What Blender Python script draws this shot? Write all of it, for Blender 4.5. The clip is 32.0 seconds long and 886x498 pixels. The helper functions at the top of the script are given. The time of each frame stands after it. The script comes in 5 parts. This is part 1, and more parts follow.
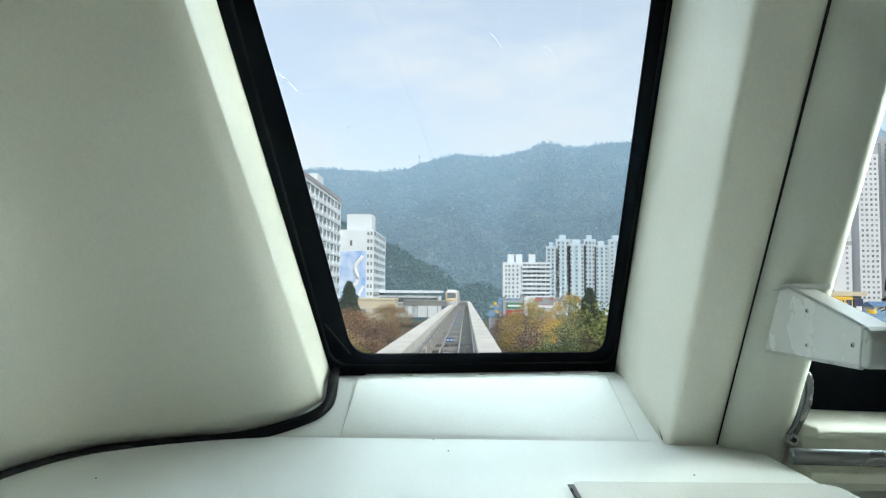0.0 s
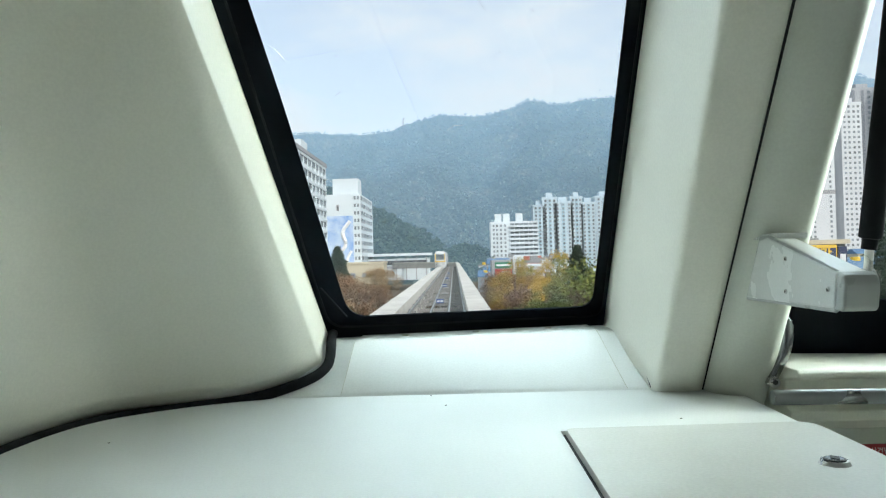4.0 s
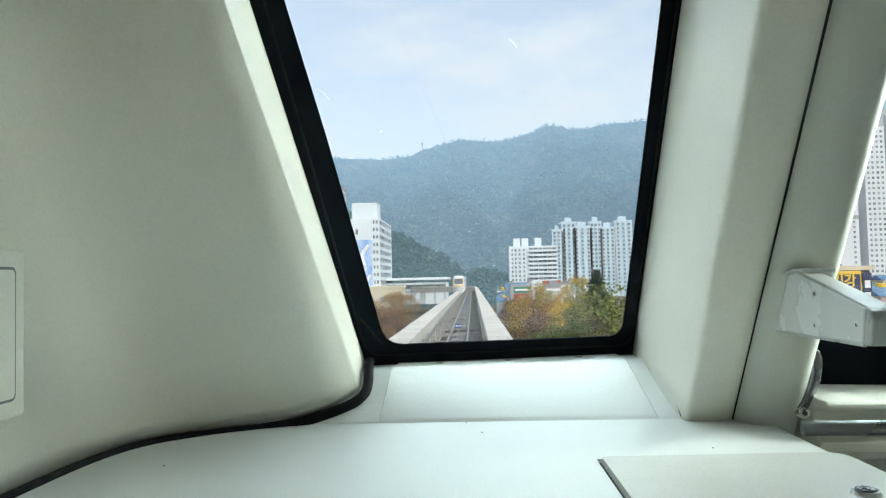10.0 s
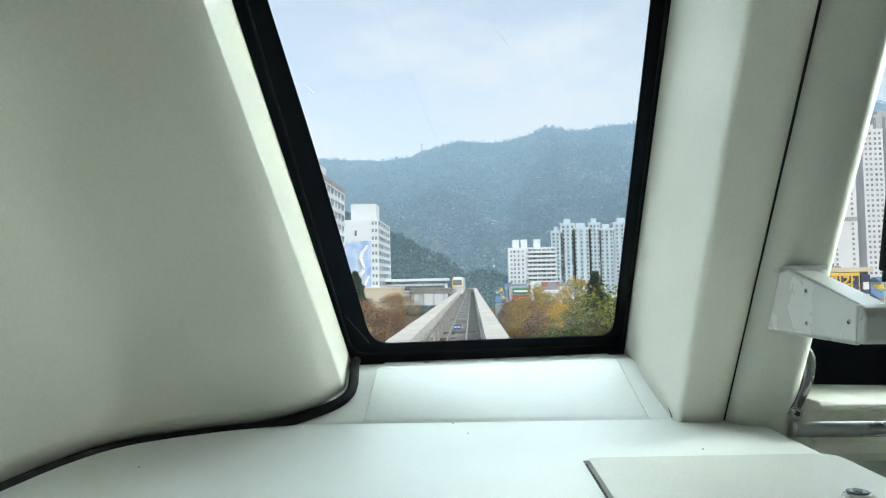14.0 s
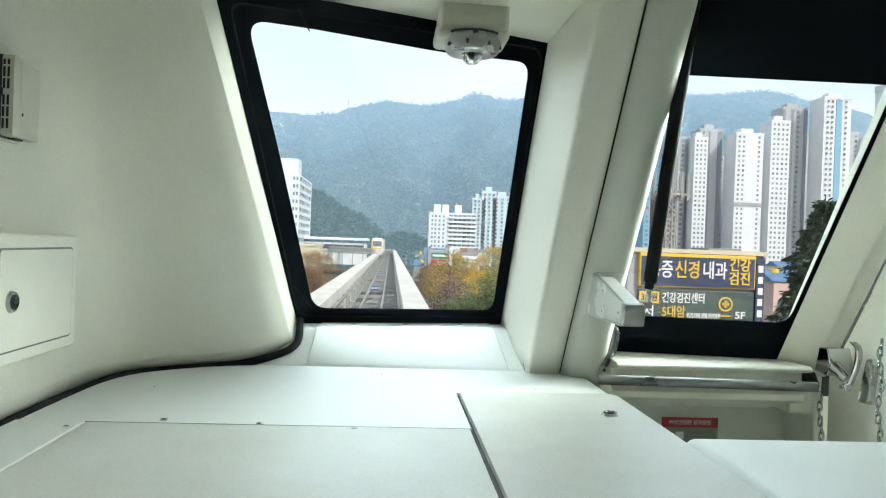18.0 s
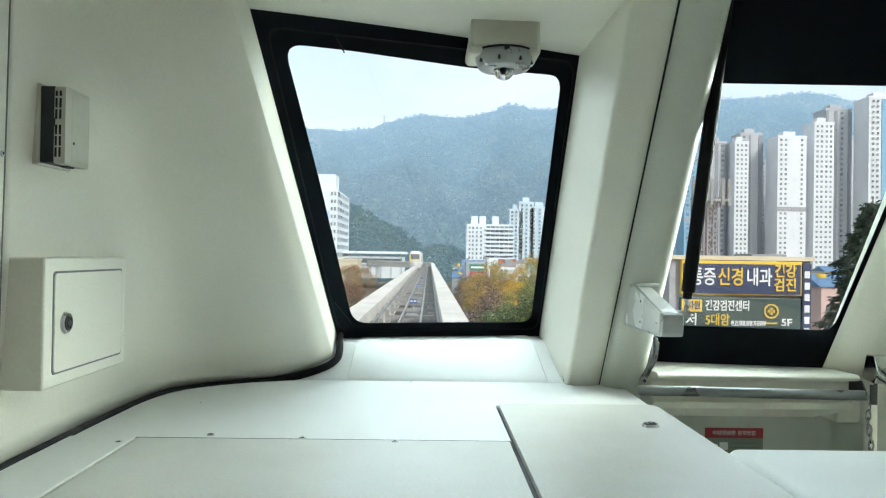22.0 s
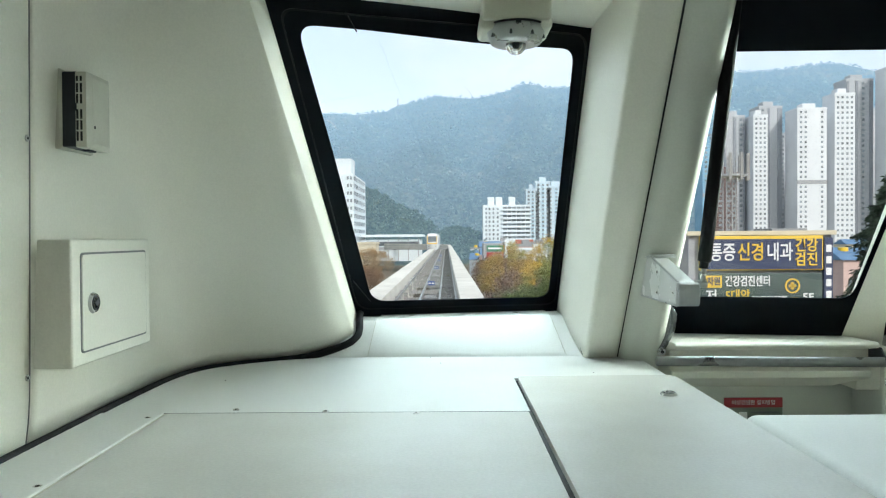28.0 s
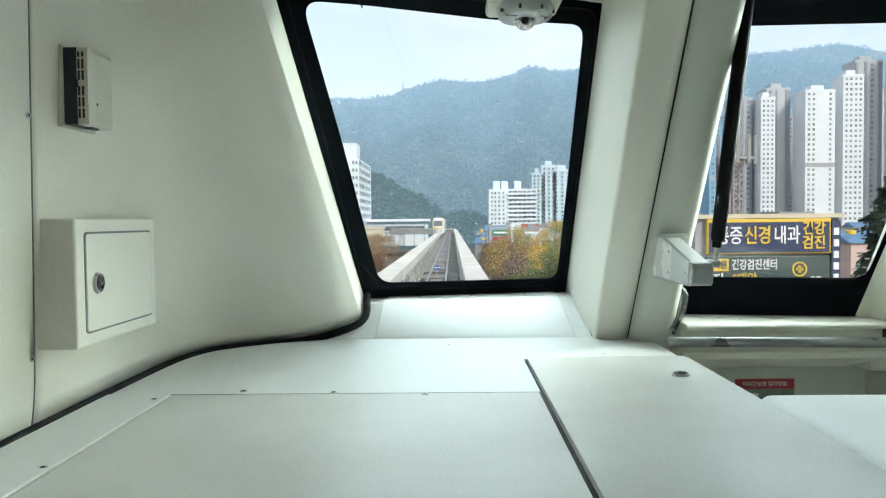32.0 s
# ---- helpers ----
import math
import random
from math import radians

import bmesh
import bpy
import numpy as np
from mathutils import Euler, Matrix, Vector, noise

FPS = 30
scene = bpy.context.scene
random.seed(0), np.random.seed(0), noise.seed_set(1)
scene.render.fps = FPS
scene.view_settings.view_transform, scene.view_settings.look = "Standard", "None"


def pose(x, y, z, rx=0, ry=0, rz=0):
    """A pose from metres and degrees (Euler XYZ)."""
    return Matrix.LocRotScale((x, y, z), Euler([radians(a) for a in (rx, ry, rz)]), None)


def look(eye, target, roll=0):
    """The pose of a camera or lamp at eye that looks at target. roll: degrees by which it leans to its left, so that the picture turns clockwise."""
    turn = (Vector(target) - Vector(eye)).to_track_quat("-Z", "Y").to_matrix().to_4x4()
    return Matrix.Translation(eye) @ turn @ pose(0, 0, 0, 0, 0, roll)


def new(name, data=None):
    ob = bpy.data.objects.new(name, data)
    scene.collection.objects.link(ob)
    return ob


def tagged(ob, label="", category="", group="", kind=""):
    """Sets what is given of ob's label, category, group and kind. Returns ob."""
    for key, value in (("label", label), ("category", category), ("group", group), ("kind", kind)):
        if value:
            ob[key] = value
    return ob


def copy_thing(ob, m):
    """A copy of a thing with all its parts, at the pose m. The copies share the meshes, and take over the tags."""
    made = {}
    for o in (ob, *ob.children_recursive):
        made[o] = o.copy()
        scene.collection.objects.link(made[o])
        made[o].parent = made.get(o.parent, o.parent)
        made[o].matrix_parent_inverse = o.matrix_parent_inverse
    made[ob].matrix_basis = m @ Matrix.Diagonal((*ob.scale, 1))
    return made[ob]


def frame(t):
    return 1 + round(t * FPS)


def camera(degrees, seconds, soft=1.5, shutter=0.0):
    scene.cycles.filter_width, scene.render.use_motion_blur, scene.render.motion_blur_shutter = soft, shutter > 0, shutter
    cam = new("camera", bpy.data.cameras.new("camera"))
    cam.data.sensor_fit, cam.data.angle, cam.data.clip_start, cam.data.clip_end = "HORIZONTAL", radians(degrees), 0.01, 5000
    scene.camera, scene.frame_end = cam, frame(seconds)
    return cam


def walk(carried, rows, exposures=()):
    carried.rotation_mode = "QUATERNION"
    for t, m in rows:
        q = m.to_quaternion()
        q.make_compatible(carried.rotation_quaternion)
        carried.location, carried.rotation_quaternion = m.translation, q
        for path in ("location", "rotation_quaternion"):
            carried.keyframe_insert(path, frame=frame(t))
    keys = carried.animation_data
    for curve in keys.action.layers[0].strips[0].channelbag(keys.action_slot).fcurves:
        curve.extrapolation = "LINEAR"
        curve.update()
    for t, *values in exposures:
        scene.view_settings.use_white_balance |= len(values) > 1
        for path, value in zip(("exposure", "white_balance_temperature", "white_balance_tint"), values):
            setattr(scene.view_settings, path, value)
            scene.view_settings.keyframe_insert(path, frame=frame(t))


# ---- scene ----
cam = camera(61.9, 32.0, soft=1.15)
PATH = [
    (0, (0.229, -1.322, 1.227), (0.167, 0.674, 1.349), 0.4),
    (0.5, (0.242, -1.311, 1.205), (0.195, 0.683, 1.356), -0.2),
    (1, (0.242, -1.314, 1.21), (0.22, 0.681, 1.348), -0.5),
    (1.5, (0.238, -1.319, 1.229), (0.228, 0.678, 1.336), -0.9),
    (2, (0.249, -1.324, 1.232), (0.232, 0.675, 1.308), -1.0),
    (2.5, (0.227, -1.33, 1.219), (0.219, 0.669, 1.266), -0.9),
    (4.5, (0.221, -1.354, 1.23), (0.18, 0.646, 1.248), -1.9),
    (5, (0.216, -1.354, 1.233), (0.162, 0.645, 1.267), -1.9),
    (5.5, (0.226, -1.357, 1.216), (0.171, 0.642, 1.244), -1.6),
    (6, (0.232, -1.366, 1.222), (0.184, 0.633, 1.275), -1.1),
    (6.5, (0.236, -1.379, 1.252), (0.192, 0.62, 1.307), -1.3),
    (7, (0.243, -1.384, 1.236), (0.211, 0.614, 1.309), -0.8),
    (7.5, (0.23, -1.382, 1.238), (0.193, 0.616, 1.316), -0.6),
    (8, (0.224, -1.391, 1.244), (0.174, 0.607, 1.327), -0.5),
    (8.5, (0.226, -1.396, 1.25), (0.166, 0.601, 1.341), -0.6),
    (9, (0.226, -1.392, 1.251), (0.158, 0.605, 1.348), -0.9),
    (9.5, (0.208, -1.393, 1.251), (0.136, 0.604, 1.334), -1.2),
    (10, (0.196, -1.398, 1.238), (0.118, 0.598, 1.323), -1.3),
    (10.5, (0.204, -1.4, 1.251), (0.111, 0.597, 1.324), -1.4),
    (11, (0.183, -1.404, 1.26), (0.085, 0.593, 1.334), -1.2),
    (11.5, (0.18, -1.4, 1.238), (0.086, 0.597, 1.307), -0.9),
    (12, (0.176, -1.403, 1.232), (0.089, 0.594, 1.302), -0.7),
    (12.5, (0.189, -1.409, 1.255), (0.109, 0.588, 1.323), -0.9),
    (13, (0.203, -1.41, 1.251), (0.13, 0.587, 1.335), -1.2),
    (13.5, (0.217, -1.372, 1.231), (0.144, 0.625, 1.314), -1.4),
    (15.5, (0.205, -1.38, 1.254), (0.121, 0.613, 1.404), -0.1),
    (16, (0.201, -1.419, 1.28), (0.119, 0.572, 1.456), -0.0),
    (16.5, (0.198, -1.49, 1.321), (0.112, 0.498, 1.524), 0.1),
    (17, (0.201, -1.573, 1.334), (0.133, 0.412, 1.568), -0.6),
    (17.2, (0.200, -1.636, 1.324), (0.135, 0.352, 1.537), -0.3),
    (17.3, (0.197, -1.670, 1.311), (0.122, 0.321, 1.487), 0.1),
    (17.5, (0.207, -1.75, 1.295), (0.148, 0.249, 1.294), 2.2),
    (17.7, (0.196, -1.805, 1.274), (0.314, 0.191, 1.234), 1.5),
    (18, (0.216, -1.846, 1.288), (0.356, 0.149, 1.276), 2.1),
    (18.5, (0.224, -1.866, 1.297), (0.322, 0.128, 1.413), -0.1),
    (19, (0.22, -1.876, 1.297), (0.352, 0.111, 1.484), 0.1),
    (19.5, (0.235, -1.907, 1.307), (0.349, 0.072, 1.572), -0.9),
    (20, (0.226, -1.905, 1.308), (0.297, 0.076, 1.569), -1.0),
    (20.5, (0.225, -1.89, 1.304), (0.282, 0.1, 1.488), -0.3),
    (21, (0.232, -1.878, 1.299), (0.285, 0.118, 1.409), 0.1),
    (21.5, (0.226, -1.865, 1.293), (0.271, 0.133, 1.345), 0.5),
    (22, (0.218, -1.862, 1.292), (0.255, 0.138, 1.31), 0.9),
    (22.5, (0.217, -1.858, 1.286), (0.243, 0.141, 1.286), 1.2),
    (23, (0.217, -1.865, 1.283), (0.234, 0.135, 1.283), 1.4),
    (23.5, (0.222, -1.866, 1.28), (0.231, 0.134, 1.282), 1.5),
    (24, (0.213, -1.874, 1.284), (0.214, 0.126, 1.284), 1.6),
    (24.5, (0.211, -1.869, 1.279), (0.205, 0.131, 1.273), 1.8),
    (25, (0.214, -1.87, 1.279), (0.203, 0.13, 1.263), 1.8),
    (25.5, (0.218, -1.863, 1.275), (0.207, 0.137, 1.246), 1.6),
    (27.5, (0.226, -1.874, 1.282), (0.222, 0.126, 1.243), -0.4),
    (28, (0.219, -1.876, 1.28), (0.21, 0.124, 1.249), -0.4),
    (28.5, (0.208, -1.88, 1.283), (0.189, 0.119, 1.251), -0.1),
    (29, (0.215, -1.882, 1.284), (0.193, 0.118, 1.244), 0.1),
    (29.5, (0.23, -1.871, 1.273), (0.209, 0.128, 1.222), -0.1),
    (30, (0.214, -1.856, 1.268), (0.19, 0.143, 1.201), -0.2),
    (30.5, (0.215, -1.862, 1.269), (0.188, 0.136, 1.194), -0.4),
    (31, (0.216, -1.862, 1.267), (0.186, 0.136, 1.19), -0.4),
    (31.5, (0.219, -1.862, 1.27), (0.188, 0.136, 1.191), -0.2),
    (32, (0.214, -1.857, 1.271), (0.189, 0.141, 1.198), -0.6),
]
LIGHT = [(0, -0.25, 6230, 10), (16.2, -0.22, 6260, 10), (17, 0.04, 6330, 12), (17.6, 0.08, 6370, 11), (18.5, 0.12, 6400, 10), (19.0, 0.24, 6450, 11), (20.0, 0.50, 6650, 19), (20.5, 0.38, 6500, 14), (21.0, 0.18, 6400, 10), (22.0, 0.02, 6300, 10), (32.0, -0.03, 6280, 10)]
walk(cam, [(t, look(eye, target, roll)) for t, eye, target, roll in PATH], LIGHT)

# ---- world, sun and exposure ----
SKY_POWER, CLOUD_POWER = 0.25, 1.16
world = bpy.data.worlds.new("hazy_sky")
scene.world = world
world.use_nodes = True
wt = world.node_tree
wn, wl = wt.nodes, wt.links
wn.clear()
sky = wn.new("ShaderNodeTexSky")
sky.sky_type = "NISHITA"
sky.sun_disc = False
sky.sun_elevation, sky.sun_rotation = radians(37), radians(148)
sky.air_density, sky.dust_density = 1.2, 3.0
wco = wn.new("ShaderNodeTexCoord")
wmap = wn.new("ShaderNodeMapping")
wmap.inputs["Scale"].default_value = (2.0, 2.0, 5.0)
wmap.inputs["Location"].default_value = (3.1, 0.4, 0.6)
wnoise = wn.new("ShaderNodeTexNoise")
wnoise.inputs["Scale"].default_value = 1.6
wnoise.inputs["Detail"].default_value = 7
wnoise.inputs["Roughness"].default_value = 0.55
wramp = wn.new("ShaderNodeValToRGB")
wramp.color_ramp.elements[0].position, wramp.color_ramp.elements[0].color = 0.38, (0.52, 0.52, 0.52, 1)
wramp.color_ramp.elements[1].position, wramp.color_ramp.elements[1].color = 0.62, (1, 1, 1, 1)
sky_bg, cloud_bg, wmix = wn.new("ShaderNodeBackground"), wn.new("ShaderNodeBackground"), wn.new("ShaderNodeMixShader")
sky_bg.inputs["Strength"].default_value = SKY_POWER
cloud_bg.inputs["Color"].default_value = (0.90, 0.965, 1.0, 1)
cloud_bg.inputs["Strength"].default_value = CLOUD_POWER
wout = wn.new("ShaderNodeOutputWorld")
wl.new(wco.outputs["Generated"], wmap.inputs["Vector"])
wl.new(wmap.outputs["Vector"], wnoise.inputs["Vector"])
wl.new(wnoise.outputs["Fac"], wramp.inputs["Fac"])
wl.new(sky.outputs["Color"], sky_bg.inputs["Color"])
wl.new(wramp.outputs["Color"], wmix.inputs["Fac"])
wl.new(sky_bg.outputs["Background"], wmix.inputs[1])
wl.new(cloud_bg.outputs["Background"], wmix.inputs[2])
wl.new(wmix.outputs["Shader"], wout.inputs["Surface"])

sun = new("sun", bpy.data.lights.new("sun", "SUN"))
sun.data.energy, sun.data.angle, sun.data.color = 3.2, radians(12), (1.0, 0.95, 0.88)
sun.matrix_world = look((70, -110, 100), (0, 0, 0))


def area_lamp(name, m, w, h, power, colour=(1, 1, 1)):
    ob = new(name, bpy.data.lights.new(name, "AREA"))
    ob.data.shape, ob.data.size, ob.data.size_y = "RECTANGLE", w, h
    ob.data.energy, ob.data.color = power, colour
    ob.matrix_world = m
    return ob


# added fill lamps: daylight for the saloon's unseen side windows, plus a ceiling fill
area_lamp("window_daylight", look((-0.86, -3.2, 1.5), (1, -3.2, 1.3)), 1.9, 0.6, 1.0, (0.90, 1.0, 0.93))
area_lamp("window_daylight", look((2.06, -3.2, 1.5), (0, -2.4, 1.3)), 1.9, 0.6, 1.1, (0.90, 1.0, 0.93))
# added lamps out of view, boosting the sky light through windscreen and door window
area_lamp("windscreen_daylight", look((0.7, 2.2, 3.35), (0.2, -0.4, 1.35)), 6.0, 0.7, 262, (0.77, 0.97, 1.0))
area_lamp("door_window_daylight", look((3.3, 0.50, 1.90), (0.9, -0.3, 1.38)), 1.4, 1.2, 460, (0.88, 1.0, 0.89))
area_lamp("door_window_daylight", look((0.25, 1.5, 3.0), (1.15, -0.25, 1.25)), 1.6, 0.6, 62, (0.79, 0.98, 1.0))
# added fill from the unseen saloon ceiling
area_lamp("saloon_lamp", look((0.6, -2.7, 2.13), (0.6, -2.7, 0)), 0.3, 1.4, 2.2, (1.0, 0.98, 0.90))


# ---- materials ----
def node_mat(name):
    m = bpy.data.materials.new(name)
    m.use_nodes = True
    return m, m.node_tree.nodes, m.node_tree.links, m.node_tree.nodes["Principled BSDF"]


def surface(name, colour, rough=0.5, metal=0.0, vary=0.06, scale=8.0, grain=0.0, grain_scale=400.0, rough_vary=0.1, colour2=None, bump=0.0, bump_scale=30.0, coat=0.0, random_vary=0.0, spec=0.5):
    """Colour broken up at two scales, uneven gloss and fine relief."""
    m, n, l, b = node_mat(name)
    co = n.new("ShaderNodeTexCoord")
    big, fine = n.new("ShaderNodeTexNoise"), n.new("ShaderNodeTexNoise")
    big.inputs["Scale"].default_value, big.inputs["Detail"].default_value = scale, 5
    fine.inputs["Scale"].default_value, fine.inputs["Detail"].default_value = grain_scale, 3
    l.new(co.outputs["Object"], big.inputs["Vector"])
    l.new(co.outputs["Object"], fine.inputs["Vector"])
    c2 = colour2 or tuple(c * (1 - 2.2 * vary) for c in colour)
    mix = n.new("ShaderNodeMix")
    mix.data_type = "RGBA"
    ramp = n.new("ShaderNodeMapRange")
    ramp.inputs["From Min"].default_value, ramp.inputs["From Max"].default_value = 0.3, 0.7
    l.new(big.outputs["Fac"], ramp.inputs["Value"])
    l.new(ramp.outputs["Result"], mix.inputs["Factor"])
    mix.inputs["A"].default_value = (*colour, 1)
    mix.inputs["B"].default_value = (*c2, 1)
    last = mix.outputs["Result"]
    if grain:
        g = n.new("ShaderNodeMix")
        g.data_type, g.blend_type = "RGBA", "MULTIPLY"
        gr = n.new("ShaderNodeMapRange")
        gr.inputs["From Min"].default_value, gr.inputs["From Max"].default_value = 0.35, 0.65
        gr.inputs["To Min"].default_value, gr.inputs["To Max"].default_value = 1 - grain, 1
        l.new(fine.outputs["Fac"], gr.inputs["Value"])
        g.inputs["Factor"].default_value = 1
        l.new(last, g.inputs["A"])
        l.new(gr.outputs["Result"], g.inputs["B"])
        last = g.outputs["Result"]
    if random_vary:
        info, hs, mr = n.new("ShaderNodeObjectInfo"), n.new("ShaderNodeHueSaturation"), n.new("ShaderNodeMapRange")
        mr.inputs["To Min"].default_value, mr.inputs["To Max"].default_value = 1 - random_vary, 1 + random_vary
        l.new(info.outputs["Random"], mr.inputs["Value"])
        l.new(mr.outputs["Result"], hs.inputs["Value"])
        l.new(last, hs.inputs["Color"])
        last = hs.outputs["Color"]
    l.new(last, b.inputs["Base Color"])
    rr = n.new("ShaderNodeMapRange")
    rr.inputs["From Min"].default_value, rr.inputs["From Max"].default_value = 0.3, 0.7
    rr.inputs["To Min"].default_value, rr.inputs["To Max"].default_value = max(0.02, rough - rough_vary), min(1, rough + rough_vary)
    l.new(big.outputs["Fac"], rr.inputs["Value"])
    l.new(rr.outputs["Result"], b.inputs["Roughness"])
    b.inputs["Metallic"].default_value = metal
    b.inputs["Coat Weight"].default_value = coat
    b.inputs["Specular IOR Level"].default_value = spec
    if bump:
        bn, bp = n.new("ShaderNodeTexNoise"), n.new("ShaderNodeBump")
        bn.inputs["Scale"].default_value, bn.inputs["Detail"].default_value = bump_scale, 4
        l.new(co.outputs["Object"], bn.inputs["Vector"])
        bp.inputs["Strength"].default_value, bp.inputs["Distance"].default_value = bump, 0.01
        l.new(bn.outputs["Fac"], bp.inputs["Height"])
        l.new(bp.outputs["Normal"], b.inputs["Normal"])
    return m


def glass_mat(name, tint=(1, 1, 1), rough=0.0):
    m, n, l, b = node_mat(name)
    b.inputs["Base Color"].default_value = (*tint, 1)
    b.inputs["Transmission Weight"].default_value = 1
    b.inputs["Roughness"].default_value = rough
    b.inputs["IOR"].default_value = 1.45
    return m


LINING = surface("moulded_white_lining", (0.82, 0.80, 0.70), 0.42, vary=0.02, scale=3, grain=0.05, grain_scale=260, bump=0.04, bump_scale=420, rough_vary=0.03)
DESK = surface("satin_white_moulding", (0.82, 0.83, 0.80), 0.50, vary=0.02, scale=4, grain=0.05, grain_scale=300, bump=0.03, bump_scale=500, rough_vary=0.03)
PANEL = surface("worn_white_laminate", (0.68, 0.68, 0.64), 0.40, vary=0.09, scale=2.6, colour2=(0.54, 0.52, 0.465), grain=0.08, grain_scale=240, bump=0.06, bump_scale=350)
# greenish grey door lining, with shade darkened into its colour
DOORSHADED = surface("greenish_shaded_door_lining", (0.60, 0.61, 0.54), 0.45, vary=0.03, scale=3, grain=0.05, grain_scale=260, rough_vary=0.03)
FRIT = surface("black_frit", (0.004, 0.006, 0.009), 0.14, vary=0.1, scale=6, rough_vary=0.04, spec=0.07)
RUBBER = surface("black_rubber", (0.006, 0.007, 0.009), 0.6, vary=0.15, scale=30, bump=0.1, bump_scale=300, spec=0.2)
GAP = surface("dark_joint", (0.02, 0.02, 0.02), 0.8)
STEEL = surface("brushed_steel", (0.62, 0.62, 0.60), 0.28, metal=1.0, vary=0.05, scale=40)
CHROME = surface("polished_chrome", (0.55, 0.55, 0.55), 0.12, metal=1.0, vary=0.05, scale=30, rough_vary=0.05)
BRACKET = surface("grey_white_painted_steel", (0.76, 0.77, 0.75), 0.25, vary=0.03, scale=14, grain=0.05)
PLASTIC = surface("ivory_plastic", (0.60, 0.585, 0.49), 0.45, vary=0.03, scale=20, grain=0.06)
DARKPLASTIC = surface("dark_plastic", (0.02, 0.025, 0.03), 0.5, vary=0.1, scale=30)
ALUMIN = surface("anodised_rail", (0.27, 0.28, 0.28), 0.35, metal=0.9, vary=0.06, scale=20)
REDLABEL = surface("red_label_print", (0.35, 0.02, 0.03), 0.4, vary=0.08, scale=60)
WHITEINK = surface("white_print", (0.8, 0.8, 0.78), 0.5, vary=0.03)
GREYINK = surface("grey_print", (0.18, 0.19, 0.18), 0.5, vary=0.03)
# grey picked for the unseen saloon walls to cut bounced light
SALOON = surface("unseen_saloon_grey", (0.30, 0.31, 0.30), 0.5, vary=0.04, scale=3)
GLASS = glass_mat("window_glass", (0.97, 0.99, 0.98))
DOMEGLASS = glass_mat("dome_glass", (0.75, 0.76, 0.76))
FLOORMAT = surface("grey_vinyl_floor", (0.2, 0.2, 0.2), 0.5, vary=0.1, scale=5, grain=0.2)


# ---- building blocks ----
def mesh_of(bm, name, mat, smooth=False):
    me = bpy.data.meshes.new(name)
    bm.normal_update()
    bm.to_mesh(me)
    bm.free()
    me.materials.append(mat)
    if smooth:
        for p in me.polygons:
            p.use_smooth = True
    return me


def part(name, bm, mat, parent=None, label="", smooth=False):
    ob = new(name, mesh_of(bm, name, mat, smooth))
    if parent is not None:
        ob.parent = parent
    if label:
        ob["label"] = label
    return ob


def thing(name, at=(0, 0, 0), label="", category="", group="", kind=""):
    e = new(name)
    e.location = at
    return tagged(e, label, category, group, kind)


def box(x0, x1, y0, y1, z0, z1, bevel=0.0, seg=2):
    bm = bmesh.new()
    bmesh.ops.create_cube(bm, size=1, matrix=Matrix.LocRotScale(((x0 + x1) / 2, (y0 + y1) / 2, (z0 + z1) / 2), None, (x1 - x0, y1 - y0, z1 - z0)))
    if bevel:
        bmesh.ops.bevel(bm, geom=bm.edges[:], offset=bevel, segments=seg, affect="EDGES", profile=0.5)
    return bm


def rod(a, b, r, seg=16, r2=None, bevel=0.0):
    a, b = Vector(a), Vector(b)
    d = b - a
    bm = bmesh.new()
    bmesh.ops.create_cone(bm, cap_ends=True, segments=seg, radius1=r, radius2=r if r2 is None else r2, depth=d.length,
                          matrix=Matrix.Translation((a + b) / 2) @ d.to_track_quat("Z", "Y").to_matrix().to_4x4())
    if bevel:
        caps = [e for e in bm.edges if any(len(f.verts) > 4 for f in e.link_faces)]
        bmesh.ops.bevel(bm, geom=caps, offset=bevel, segments=2, affect="EDGES", profile=0.5)
    return bm


def loft(rows, closed=False):
    """A skin over rows of points."""
    bm = bmesh.new()
    v = [[bm.verts.new(p) for p in row] for row in rows]
    for i in range(len(v) - 1):
        m = len(v[i])
        for j in range(m if closed else m - 1):
            bm.faces.new((v[i][j], v[i][(j + 1) % m], v[i + 1][(j + 1) % m], v[i + 1][j]))
    return bm


def solid(bm, depth):
    """Gives a skin thickness on its back side."""
    bm.normal_update()
    bmesh.ops.solidify(bm, geom=bm.faces[:], thickness=depth)
    return bm


def tube(points, r, seg=10):
    rows = []
    pts = [Vector(p) for p in points]
    for i, p in enumerate(pts):
        d = (pts[min(i + 1, len(pts) - 1)] - pts[max(i - 1, 0)]).normalized()
        side = d.cross(Vector((0, 0, 1)))
        side = side.normalized() if side.length > 0.05 else Vector((1, 0, 0))
        up = side.cross(d)
        rows.append([p + r * (math.cos(a) * side + math.sin(a) * up) for a in (2 * math.pi * k / seg for k in range(seg))])
    bm = loft(rows, closed=True)
    bmesh.ops.contextual_create(bm, geom=[e for e in bm.edges if e.is_boundary])
    return bm


def soften(pts, times=2):
    """Corner cutting: rounds a polyline, its ends staying where they are."""
    for _ in range(times):
        out = [pts[0]]
        for a, b in zip(pts, pts[1:]):
            a, b = Vector(a), Vector(b)
            out += [a * 0.75 + b * 0.25, a * 0.25 + b * 0.75]
        out.append(pts[-1])
        pts = out
    return [Vector(p) for p in pts]


